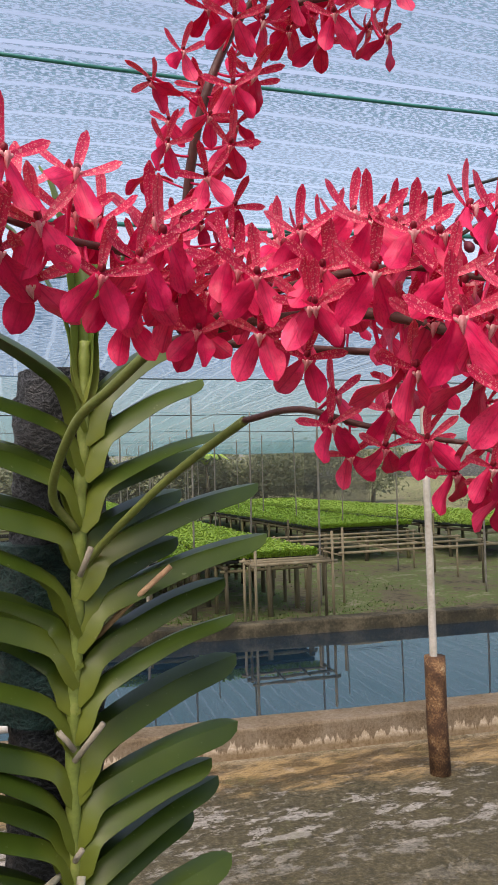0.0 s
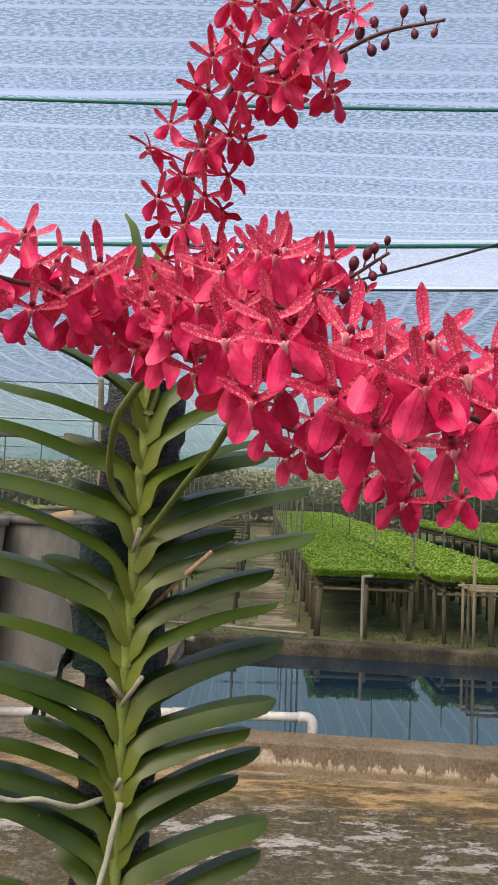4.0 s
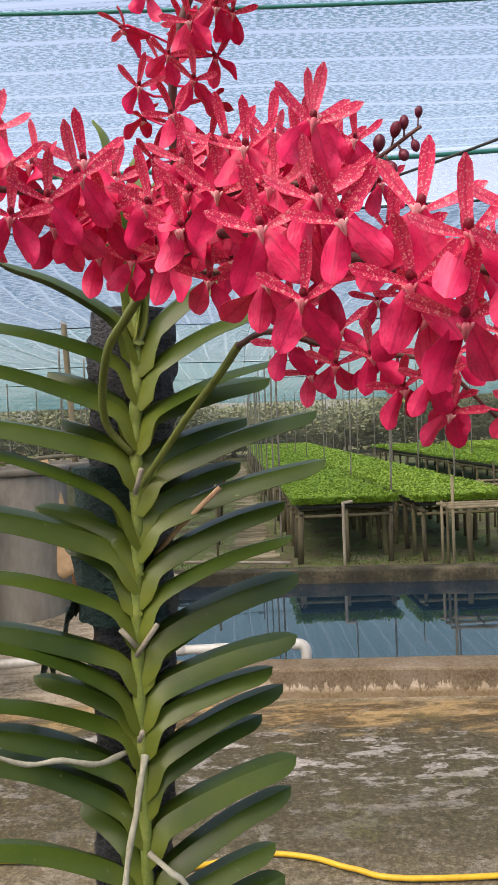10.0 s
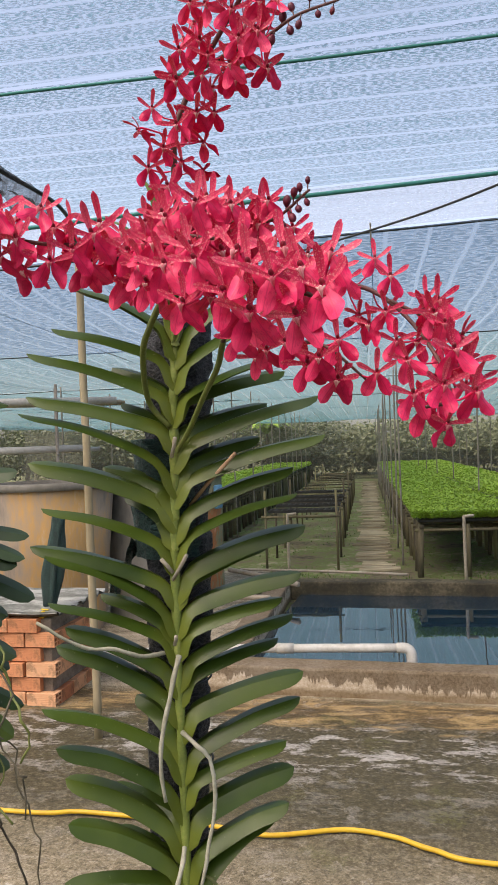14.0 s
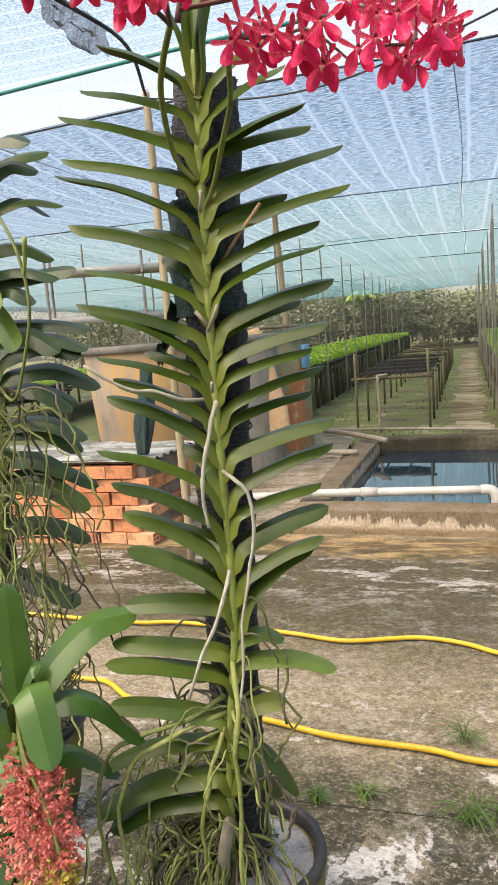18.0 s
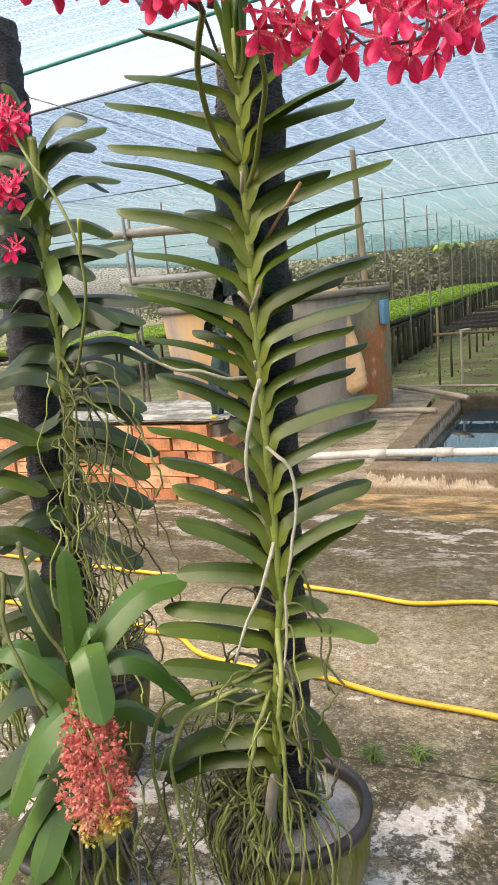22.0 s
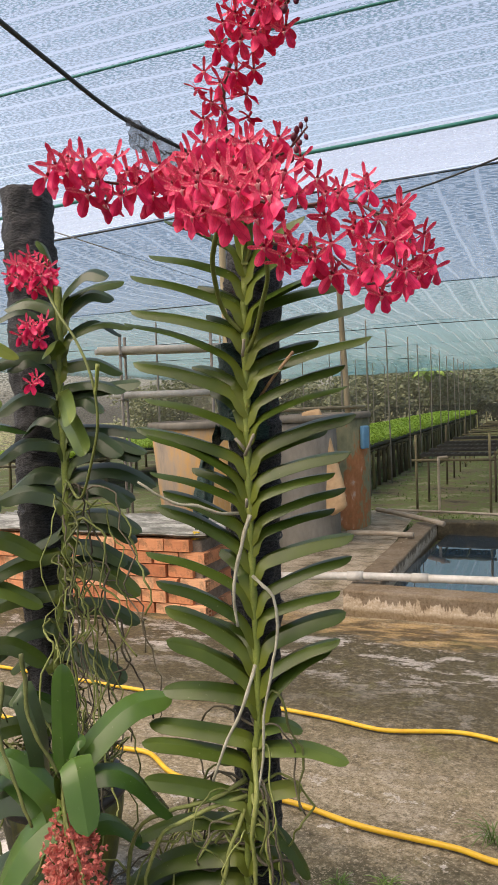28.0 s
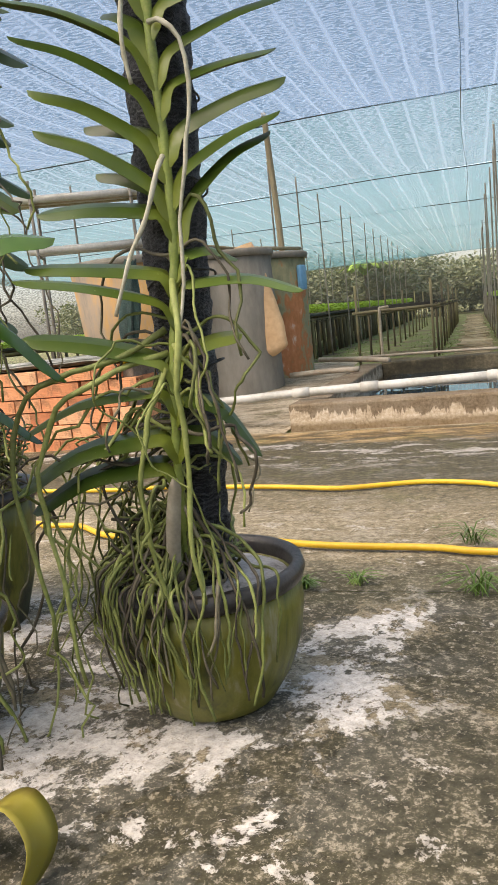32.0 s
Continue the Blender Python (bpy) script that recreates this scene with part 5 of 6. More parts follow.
def stem_leaf(z, reach, top, width, mat, tilt, back=0.0, fold=0.62):
    b = on_stem(z)
    tip = b + SPREAD * reach * 1.02 + Vector((rnd.uniform(-0.012, 0.012), back + rnd.uniform(-0.02, 0.02), 0))
    tip.z = top
    bow = 0.42 * max(0.0, 0.03 - (top - z))
    leaf(orchid, b + SPREAD * (0.002 if reach > 0 else -0.002), tip, width, bow, rnd, mat, tilt, fold, rise=rnd.uniform(0.26, 0.34))


for side, rows in ((1, RIGHT), (-1, LEFT)):
    for z, reach, top in rows:
        stem_leaf(z - 0.006, side * reach, top, rnd.uniform(0.037, 0.042), M_LEAF, rnd.uniform(0.3, 0.6))
for z, reach, top in LOW:
    stem_leaf(z, reach, top, rnd.uniform(0.036, 0.042), M_LEAFY if rnd.random() < 0.4 else M_LEAF, 0.5, 0.0, 0.22)
for z, reach in BEHIND:
    stem_leaf(z - 0.03, reach, z + 0.012, rnd.uniform(0.03, 0.036), M_LEAF, 0.6, 0.05)
# leaves standing up at the crown
for dx, dy, dz, w in ((-0.04, 0.005, 0.2, 0.022), (0.03, 0.02, 0.14, 0.026), (-0.1, -0.02, 0.15, 0.026), (0.06, 0.0, 0.12, 0.028), (0.0, 0.03, 0.17, 0.024)):
    b = on_stem(1.53)
    leaf(orchid, b, b + Vector((dx, dy, dz)), w, 0.01, rnd, M_LEAFY, 0.3)
# broad low leaves by the pot
for bz, reach, tz, w in ((0.465, -0.215, 0.405, 0.052), (0.426, -0.19, 0.378, 0.05)):
    stem_leaf(bz, reach, tz, w, M_LEAF, 0.7, 0.0, 0.2)

# flower stalks and sprays
part("flower_stalk", mesh("flower_stalk", *tube(smooth_line([(-0.207, 0.88, 1.385), (-0.222, 0.852, 1.42), (-0.19, 0.79, 1.475), (-0.154, 0.75, 1.5), (-0.119, 0.723, 1.526)], 24), 0.004, 10), M_STALKG), orchid)
part("flower_stalk", mesh("flower_stalk", *tube(smooth_line([(-0.207, 0.888, 1.345), (-0.18, 0.88, 1.375), (-0.13, 0.835, 1.42), (-0.09, 0.795, 1.45), (-0.055, 0.74, 1.472)], 22), 0.0036, 10), M_STALKG), orchid)
FORK = (-0.119, 0.723, 1.526)
# to the side
spray(orchid, [FORK, (-0.11, 0.64, 1.54), (-0.115, 0.59, 1.55), (-0.15, 0.552, 1.55), (-0.19, 0.53, 1.56), (-0.228, 0.518, 1.575)], 0.003, 27, 31, 0.12, 1.0, (0.018, 0.034), size=0.9)
# towards the yard's front, with the largest flowers
spray(orchid, [FORK, (-0.06, 0.63, 1.522), (0.0, 0.53, 1.505), (0.05, 0.5, 1.482), (0.09, 0.475, 1.472), (0.125, 0.468, 1.46), (0.155, 0.47, 1.448)], 0.0034, 28, 32, 0.12, 1.0, (0.018, 0.034), (0.1, -0.95, 0.0), 0.4, 0.86)
spray(orchid, [(-0.09, 0.66, 1.525), (-0.04, 0.58, 1.53), (0.01, 0.53, 1.527), (0.05, 0.51, 1.515)], 0.003, 21, 33, 0.1, 1.0, (0.018, 0.034), (0.1, -0.95, 0.0), 0.4, 0.82)
spray(orchid, [(-0.1, 0.69, 1.53), (-0.06, 0.65, 1.55), (-0.01, 0.62, 1.56), (0.03, 0.62, 1.562)], 0.0028, 16, 40, 0.15, 1.0, (0.016, 0.03), size=0.8)
spray(orchid, [(-0.06, 0.66, 1.54), (0.0, 0.65, 1.565), (0.05, 0.64, 1.565), (0.09, 0.628, 1.582)], 0.0026, 12, 34, 0.2, 0.72, (0.014, 0.026), size=0.74, buds=8)
# the long arch that droops at its end
spray(orchid, [(-0.08, 0.69, 1.522), (-0.01, 0.7, 1.518), (0.05, 0.702, 1.514), (0.092, 0.698, 1.51), (0.132, 0.672, 1.494), (0.165, 0.665, 1.465), (0.198, 0.625, 1.42), (0.213, 0.58, 1.385), (0.2, 0.552, 1.378)], 0.003, 26, 35, 0.16, 1.0, (0.018, 0.034), (0.3, -0.85, -0.1), 0.45, 0.74)
spray(orchid, [(0.15, 0.668, 1.482), (0.19, 0.665, 1.455), (0.203, 0.66, 1.415), (0.207, 0.658, 1.385)], 0.0018, 12, 39, 0.15, 1.0, (0.014, 0.026), (0.3, -0.85, -0.1), 0.45, 0.7)
# the low fringe
spray(orchid, [(-0.055, 0.74, 1.472), (-0.02, 0.69, 1.475), (0.02, 0.672, 1.462), (0.06, 0.66, 1.452), (0.095, 0.645, 1.442), (0.13, 0.66, 1.408)], 0.0026, 13, 36, 0.2, 1.0, (0.014, 0.022), (0.1, -0.95, 0.0), 0.18, 0.84, lift=-0.7)
# the tall spray, which bends over at the top
spray(orchid, [(-0.115, 0.732, 1.53), (-0.1, 0.73, 1.58), (-0.09, 0.705, 1.65), (-0.076, 0.69, 1.70), (-0.052, 0.7, 1.755), (-0.02, 0.69, 1.785), (0.015, 0.675, 1.81), (0.05, 0.66, 1.84)], 0.0042, 42, 37, 0.14, 0.86, (0.024, 0.042), (0.2, -0.7, -0.4), 0.9, 0.72, buds=4)
spray(orchid, [(-0.05, 0.7, 1.757), (0.0, 0.675, 1.752), (0.04, 0.66, 1.748), (0.08, 0.64, 1.748), (0.124, 0.625, 1.742)], 0.0024, 10, 38, 0.1, 0.56, (0.02, 0.032), size=0.72, buds=9, lift=-0.5)

# dry stubs and long hanging roots
part("dry_stub", mesh("dry_stub", *tube([(-0.2, 0.918, 1.275), (-0.17, 0.914, 1.305), (-0.123, 0.908, 1.346)], 0.0028, 8), M_DEAD), orchid, "dry brown stub")
for z, dx, dz in ((1.345, 0.012, 0.026), (1.18, 0.028, 0.036), (1.19, -0.012, 0.02), (1.09, 0.008, 0.014)):
    p = on_stem(z) + Vector((0.004, -0.014, 0))
    part("dry_stub", mesh("dry_stub", *tube([p, p + Vector((dx * 0.5, -0.004, dz * 0.5)), p + Vector((dx, -0.01, dz))], 0.0028, 8), M_TWINE), orchid, "dry pale stub")
root(orchid, [(-0.208, 0.885, 1.072), (-0.209, 0.866, 1.04), (-0.217, 0.85, 0.977), (-0.22, 0.846, 0.936), (-0.216, 0.848, 0.888)], 0.0039, M_ROOT, 0.002, 1)
root(orchid, [(-0.21, 0.89, 0.965), (-0.184, 0.878, 0.956), (-0.167, 0.888, 0.931), (-0.164, 0.89, 0.869), (-0.174, 0.885, 0.817), (-0.187, 0.876, 0.734), (-0.19, 0.866, 0.64), (-0.2, 0.85, 0.56)], 0.0033, M_ROOT, 0.004, 2)
root(orchid, [(-0.21, 0.885, 0.81), (-0.203, 0.863, 0.789), (-0.217, 0.848, 0.737), (-0.238, 0.829, 0.686), (-0.255, 0.814, 0.624)], 0.0037, M_ROOT, 0.002, 3)
root(orchid, [(-0.225, 0.885, 1.075), (-0.24, 0.84, 1.08), (-0.262, 0.811, 1.096), (-0.29, 0.782, 1.103), (-0.332, 0.744, 1.141)], 0.0033, M_ROOT, 0.003, 4)
for pts, r, wild in ((((0.02, 0.0, 0.66), (0.045, -0.035, 0.6), (0.035, -0.04, 0.52), (0.035, -0.03, 0.43), (0.03, -0.04, 0.33), (0.03, -0.02, 0.24)), 0.0047, 0.006), (((0.0, 0.0, 0.6), (-0.04, -0.045, 0.575), (-0.09, -0.085, 0.56), (-0.14, -0.12, 0.53), (-0.165, -0.14, 0.45), (-0.15, -0.14, 0.34), (-0.14, -0.13, 0.2)), 0.0046, 0.008), (((0.0, 0.0, 0.57), (-0.06, -0.06, 0.55), (-0.12, -0.1, 0.51), (-0.14, -0.12, 0.41), (-0.13, -0.12, 0.3), (-0.12, -0.11, 0.14)), 0.0044, 0.01), (((0.0, -0.01, 0.55), (0.0, -0.06, 0.48), (-0.015, -0.07, 0.41), (-0.02, -0.06, 0.32), (-0.02, -0.04, 0.22)), 0.0042, 0.01)):
    root(orchid, [on_stem(0.5) + Vector((x, y, z - 0.5)) for x, y, z in pts], r, M_ROOTG, wild, int(r * 1e5))
v, f = strap(smooth_line([on_stem(0.41) + Vector((0.02, -0.035, 0)), on_stem(0.36) + Vector((0.012, -0.035, 0)), on_stem(0.29) + Vector((0.0, -0.03, 0)), on_stem(0.24) + Vector((0.0, -0.02, 0))], 10), Vector((1, 0.3, 0.2)), 0.02, 0.7, 0.004)
part("dry_husk", mesh("dry_husk", v, f, M_TWINE), orchid, "pale dry husk at the foot")
# tangle of roots round the foot and over the pot
rr = random.Random(77)
c = Vector((POT.x, POT.y, 0))
for i in range(200):
    a = rr.uniform(0, 6.283)
    out = Vector((math.cos(a), math.sin(a), 0))
    kind = rr.random()
    if kind < 0.36:
        # coils on the filling
        spin = rr.choice((-0.7, 0.7, 0.9))
        pts = [c + Vector((math.cos(a + k * spin), math.sin(a + k * spin), 0)) * rr.uniform(0.02, 0.105) + Vector((-0.03, -0.02, 0.236 + rr.uniform(0, 0.05 + 0.07 * (k < 3)))) for k in range(7)]
        wild = 0.016
    elif kind < 0.76:
        # over the rim and down the glaze
        a = rr.gauss(-1.9, 1.0)
        out = Vector((math.cos(a), math.sin(a), 0))
        edge = c + out * rr.uniform(0.152, 0.16)
        skew = Vector((-out.y, out.x, 0)) * rr.uniform(-0.05, 0.05)
        pts = [on_stem(rr.uniform(0.27, 0.44)), c + out * 0.1 + Vector((0, 0, rr.uniform(0.26, 0.32))), edge + Vector((0, 0, 0.258)), edge + out * 0.003 + skew * 0.5 + Vector((0, 0, 0.19)), c + out * rr.uniform(0.14, 0.148) + skew * 0.8 + Vector((0, 0, rr.uniform(0.07, 0.16)))]
        wild = 0.012
    elif kind < 0.87:
        # airy mass that hangs beside the pot
        b = Vector((rr.uniform(-0.52, -0.36), rr.uniform(0.74, 0.96), 0))
        s = on_stem(rr.uniform(0.3, 0.62))
        pts = [s, s.lerp(b, 0.5) + Vector((0, 0, rr.uniform(0.1, 0.26))), Vector((b.x + 0.03, b.y, rr.uniform(0.3, 0.45))), Vector((b.x + rr.uniform(-0.04, 0.05), b.y - 0.02, 0.2)), Vector((b.x + rr.uniform(-0.05, 0.05), b.y - 0.03, rr.uniform(0.02, 0.14)))]
        wild = 0.04
    else:
        s = on_stem(rr.uniform(0.34, 0.6))
        e = s + out * rr.uniform(0.04, 0.08)
        pts = [s, e + Vector((0, 0, 0.02)), e + out * 0.03 + Vector((0, 0, -0.05)), e + Vector((rr.uniform(-0.04, 0.04), 0, -0.12))]
        wild = 0.03
    root(orchid, pts, rr.uniform(0.0016, 0.0031), rr.choice((M_ROOTG, M_ROOTG, M_ROOTG, M_ROOTB)), wild, i + 20, 28, 0.3, 6)
for i in range(16):
    z = rr.uniform(0.45, 0.75)
    s = on_stem(z)
    side = rr.choice((-1, -1, 1))
    e = s + Vector((side * rr.uniform(0.05, 0.16 if side < 0 else 0.07), rr.uniform(-0.05, 0.06), 0))
    pts = [s, s.lerp(e, 0.6) + Vector((0, 0, 0.01)), e + Vector((0, 0, -0.07)), e + Vector((rr.uniform(-0.03, 0.03), 0, -rr.uniform(0.12, 0.22)))]
    root(orchid, pts, rr.uniform(0.002, 0.0034), rr.choice((M_ROOTB, M_ROOTB, M_ROOTG)), 0.02, i + 200, 16, 0.3, 6)

# ---- the second orchid and its neighbours ----
post2 = thing("support_post", "tall post wrapped in black shade cloth behind the orchids", "post")
part("cloth", mesh("cloth", *wrapped((-0.985, 1.06, 0.02), (-0.957, 1.037, 1.8), 0.056, 5), M_WRAP), post2)
second = thing("dark_orchid", "tall dark-leaved orchid with hanging roots in a pot", "orchid")
S2 = [(-0.96, 1.045, 0.25), (-0.945, 1.025, 0.5), (-0.885, 1.01, 0.75), (-0.838, 1.0, 0.95), (-0.824, 1.0, 1.08), (-0.824, 1.0, 1.22), (-0.83, 1.0, 1.34), (-0.823, 1.005, 1.46), (-0.83, 1.01, 1.55)]
line2 = smooth_line(S2, 80)
part("stem", mesh("stem", *tube(line2, 0.0095, 10), M_STEM), second)
rn = random.Random(91)
for i in range(28):
    k = int(16 + 62 * i / 28)
    b = line2[min(k, 80)]
    a = rn.uniform(-0.5, 0.5) + (0 if i % 2 else math.pi) + 0.62
    L = rn.uniform(0.14, 0.2) if i < 15 else rn.uniform(0.1, 0.16)
    up = rn.uniform(-0.04, 0.03) if i < 23 else rn.uniform(0.0, 0.07)
    tip = b + Vector((math.cos(a) * L, math.sin(a) * L, up - (rn.uniform(0.04, 0.1) if i < 10 else 0.01)))
    leaf(second, b, tip, rn.uniform(0.042, 0.054), rn.uniform(0.02, 0.045), rn, rn.choice((M_LEAFD, M_LEAFD, M_LEAFD, M_LEAF)), rn.uniform(0.6, 1.3), 0.5)
# the leaves that stand out against the yard
for k, tip, w, arch in ((74, (-0.745, 1.141, 1.566), 0.04, 0.0), (66, (-0.7, 1.12, 1.45), 0.03, 0.02), (56, (-0.674, 1.11, 1.323), 0.046, 0.0), (50, (-0.66, 1.12, 1.2), 0.04, 0.015), (47, (-0.655, 1.1, 1.16), 0.042, 0.03), (42, (-0.658, 1.128, 1.08), 0.05, 0.04), (39, (-0.7, 1.1, 1.05), 0.05, 0.03), (34, (-0.7, 1.1, 0.95), 0.05, 0.04), (30, (-0.715, 1.08, 0.9), 0.046, 0.03), (27, (-0.73, 1.07, 0.87), 0.05, 0.03), (79, (-0.87, 0.99, 1.66), 0.034, 0.0)):
    leaf(second, line2[k], tip, w, arch, rn, M_LEAFD if k < 60 else M_LEAF, 0.9, 0.45)
for k, tip, w in ((54, (-0.66, 0.92, 1.17), 0.046), (57, (-0.68, 0.9, 1.235), 0.046), (64, (-0.75, 0.9, 1.38), 0.04)):
    leaf(second, line2[k], tip, w, 0.03, rn, M_LEAFY, 1.2, 0.4, label="yellowing spotted leaf")
part("flower_stalk", mesh("flower_stalk", *tube(smooth_line([line2[42], (-0.66, 0.9, 1.08), (-0.598, 0.88, 1.154), (-0.572, 0.88, 1.24), (-0.584, 0.88, 1.328), (-0.632, 0.885, 1.408), (-0.685, 0.89, 1.464), (-0.75, 0.91, 1.53)], 36), 0.003, 8), M_STALKG), second)
part("bud_stalk", mesh("bud_stalk", *tube(smooth_line([(-0.576, 0.88, 1.29), (-0.56, 0.872, 1.32), (-0.549, 0.866, 1.352)], 8), lambda q: 0.0026 + 0.0018 * q, 8), M_STEM), second)
spray(second, [(-0.75, 0.91, 1.53), (-0.77, 0.91, 1.56), (-0.81, 0.91, 1.575), (-0.86, 0.91, 1.57)], 0.0026, 24, 93, 0.0, 1.0, (0.016, 0.032), (0.5, -0.8, 0.1), 0.5, 0.82)
spray(second, [(-0.86, 0.93, 1.42), (-0.82, 0.92, 1.44), (-0.775, 0.92, 1.44)], 0.0022, 9, 94, 0.2, 1.0, (0.016, 0.03), (0.5, -0.8, 0.1), 0.5, 0.82)
spray(second, [(-0.87, 0.93, 1.32), (-0.84, 0.92, 1.33), (-0.81, 0.92, 1.325)], 0.0018, 2, 95, 0.9, 1.0, (0.01, 0.014), (0.5, -0.8, 0.1), 0.1, 0.85)
for i in range(50):
    k = rn.randint(8, 40)
    s = line2[k]
    a = rn.uniform(-1.0, 0.5)
    e = s + Vector((math.cos(a), math.sin(a), 0)) * rn.uniform(0.06, 0.24)
    drop = rn.uniform(0.2, 0.4)
    low = max(0.06, e.z - drop)
    root(second, [s, s.lerp(e, 0.7) + Vector((0, 0, 0.01)), Vector((e.x, e.y, (e.z + low) / 2)), Vector((e.x + rn.uniform(-0.05, 0.05), e.y, low))], rn.uniform(0.0018, 0.0032), rn.choice((M_ROOTG, M_ROOTG, M_ROOTB)), 0.034, i + 400, 24, 0.3, 6)
P2 = Vector((-0.97, 1.06, 0))
pot2 = thing("flower_pot", "dark ribbed pot under the second orchid", "pot", at=pose(P2.x, P2.y, 0.02))
part("body", mesh("body", *lathe([(0.02, 0), (0.1, 0), (0.13, 0.1), (0.15, 0.22), (0.155, 0.28), (0.145, 0.28), (0.13, 0.24), (0.01, 0.235)], 48, 0.01), M_POT), pot2)
part("rim", mesh("rim", *lathe([(0.145, 0.28), (0.162, 0.275), (0.168, 0.29), (0.16, 0.302), (0.145, 0.3), (0.14, 0.285)], 48, 0.006), M_POTRIM), pot2, "dark glazed rim")
for i in range(90):
    a = rn.uniform(0, 6.283)
    c = P2 + Vector((0.02, -0.02, 0.31))
    pts = [c + Vector((math.cos(a + q * 0.7), math.sin(a + q * 0.7), 0)) * rn.uniform(0.05, 0.17) + Vector((0, 0, rn.uniform(0, 0.14))) for q in range(5)]
    root(second, pts, rn.uniform(0.0016, 0.003), rn.choice((M_ROOTG, M_ROOTG, M_ROOTB)), 0.014, i + 500, 18, 0.3, 5)

PLACE = Matrix.Translation((0.08, -0.24, 0.0)) @ GARDEN
spotted = thing("yellow_orchid", "strap-leaved orchid with yellowing spotted leaves beside the dark one", "orchid")
line4 = smooth_line([(-1.13, 0.93, 0.27), (-1.13, 0.89, 0.6), (-1.12, 0.86, 1.0), (-1.11, 0.85, 1.38)], 40)
part("stem", mesh("stem", *tube(line4, 0.01, 10), M_STEM), spotted)
for i in range(26):
    b = line4[min(40, 4 + int(36 * i / 25))]
    a = rn.uniform(-0.9, 0.9) + (0 if i % 2 else math.pi) + 0.3
    L = rn.uniform(0.15, 0.24)
    tip = b + Vector((math.cos(a) * L, math.sin(a) * L, rn.uniform(-0.09, 0.03) if i < 21 else rn.uniform(0.04, 0.12)))
    leaf(spotted, b, tip, rn.uniform(0.045, 0.062), rn.uniform(0.03, 0.06), rn, rn.choice((M_LEAFD, M_LEAFD, M_LEAFY, M_LEAF, M_LEAFB)), rn.uniform(0.5, 1.1))
for i in range(24):
    s = line4[rn.randint(3, 22)]
    e = s + Vector((rn.uniform(-0.02, 0.16), rn.uniform(-0.12, 0.06), -rn.uniform(0.12, 0.3)))
    root(spotted, [s, s.lerp(e, 0.5) + Vector((rn.uniform(0, 0.05), -0.03, 0.04)), e], rn.uniform(0.0026, 0.0042), rn.choice((M_ROOTG, M_ROOTG, M_ROOTB)), 0.03, i + 900, 20, 0.3, 6)

PLACE = Matrix.Identity(4)
third = thing("broad_orchid", "broad-leaved orchid with a hanging coral flower cluster", "orchid")
B3 = Vector((-0.46, 0.665, 0.62))
part("stem", mesh("stem", *tube(smooth_line([(-0.66, 0.74, 0.16), (-0.6, 0.72, 0.34), (-0.52, 0.69, 0.5), B3], 14), 0.011, 10), M_STEM), third)
for dz, tip, w, arch in ((0.0, (-0.375, 0.85, 0.735), 0.05, 0.02), (0.01, (-0.33, 0.79, 0.55), 0.048, 0.07), (0.02, (-0.335, 0.605, 0.605), 0.045, 0.085), (-0.03, (-0.545, 0.55, 0.41), 0.062, 0.075), (-0.08, (-0.613, 0.55, 0.24), 0.06, 0.08), (-0.02, (-0.47, 0.68, 0.83), 0.042, 0.01), (0.02, (-0.43, 0.69, 0.7), 0.03, 0.01), (-0.05, (-0.66, 0.6, 0.62), 0.05, 0.05), (-0.1, (-0.7, 0.66, 0.56), 0.05, 0.05), (-0.14, (-0.5, 0.55, 0.3), 0.05, 0.05), (-0.1, (-0.4, 0.8, 0.47), 0.042, 0.05), (-0.2, (-0.74, 0.58, 0.3), 0.055, 0.06), (-0.24, (-0.56, 0.6, 0.16), 0.05, 0.05)):
    b = B3 + Vector((-0.16 * min(0, dz) * -1.6, -0.1 * min(0, dz) * 1.2, dz))
    leaf(third, b, tip, w * 1.22, arch, rn, M_LEAFB, 0.5, 0.4, 14)
for dz, tip, w in ((-0.12, (-0.767, 0.63, 0.17), 0.07), (-0.2, (-0.64, 0.6, 0.16), 0.066), (-0.05, (-0.68, 0.63, 0.5), 0.066), (-0.16, (-0.7, 0.6, 0.36), 0.07), (-0.02, (-0.6, 0.66, 0.74), 0.056)):
    leaf(third, B3 + Vector((-0.07, 0.02, dz)), tip, w, 0.05, rn, M_LEAFD, 0.9, 0.4, 14)
for a, b in (((-0.5, 0.62, 0.86), (-0.43, 0.63, 0.66)), ((-0.56, 0.62, 0.8), (-0.47, 0.6, 0.58))):
    root(third, [a, Vector(a).lerp(Vector(b), 0.5) + Vector((-0.02, -0.01, 0.01)), b], 0.0042, M_ROOTG, 0.008, 31)


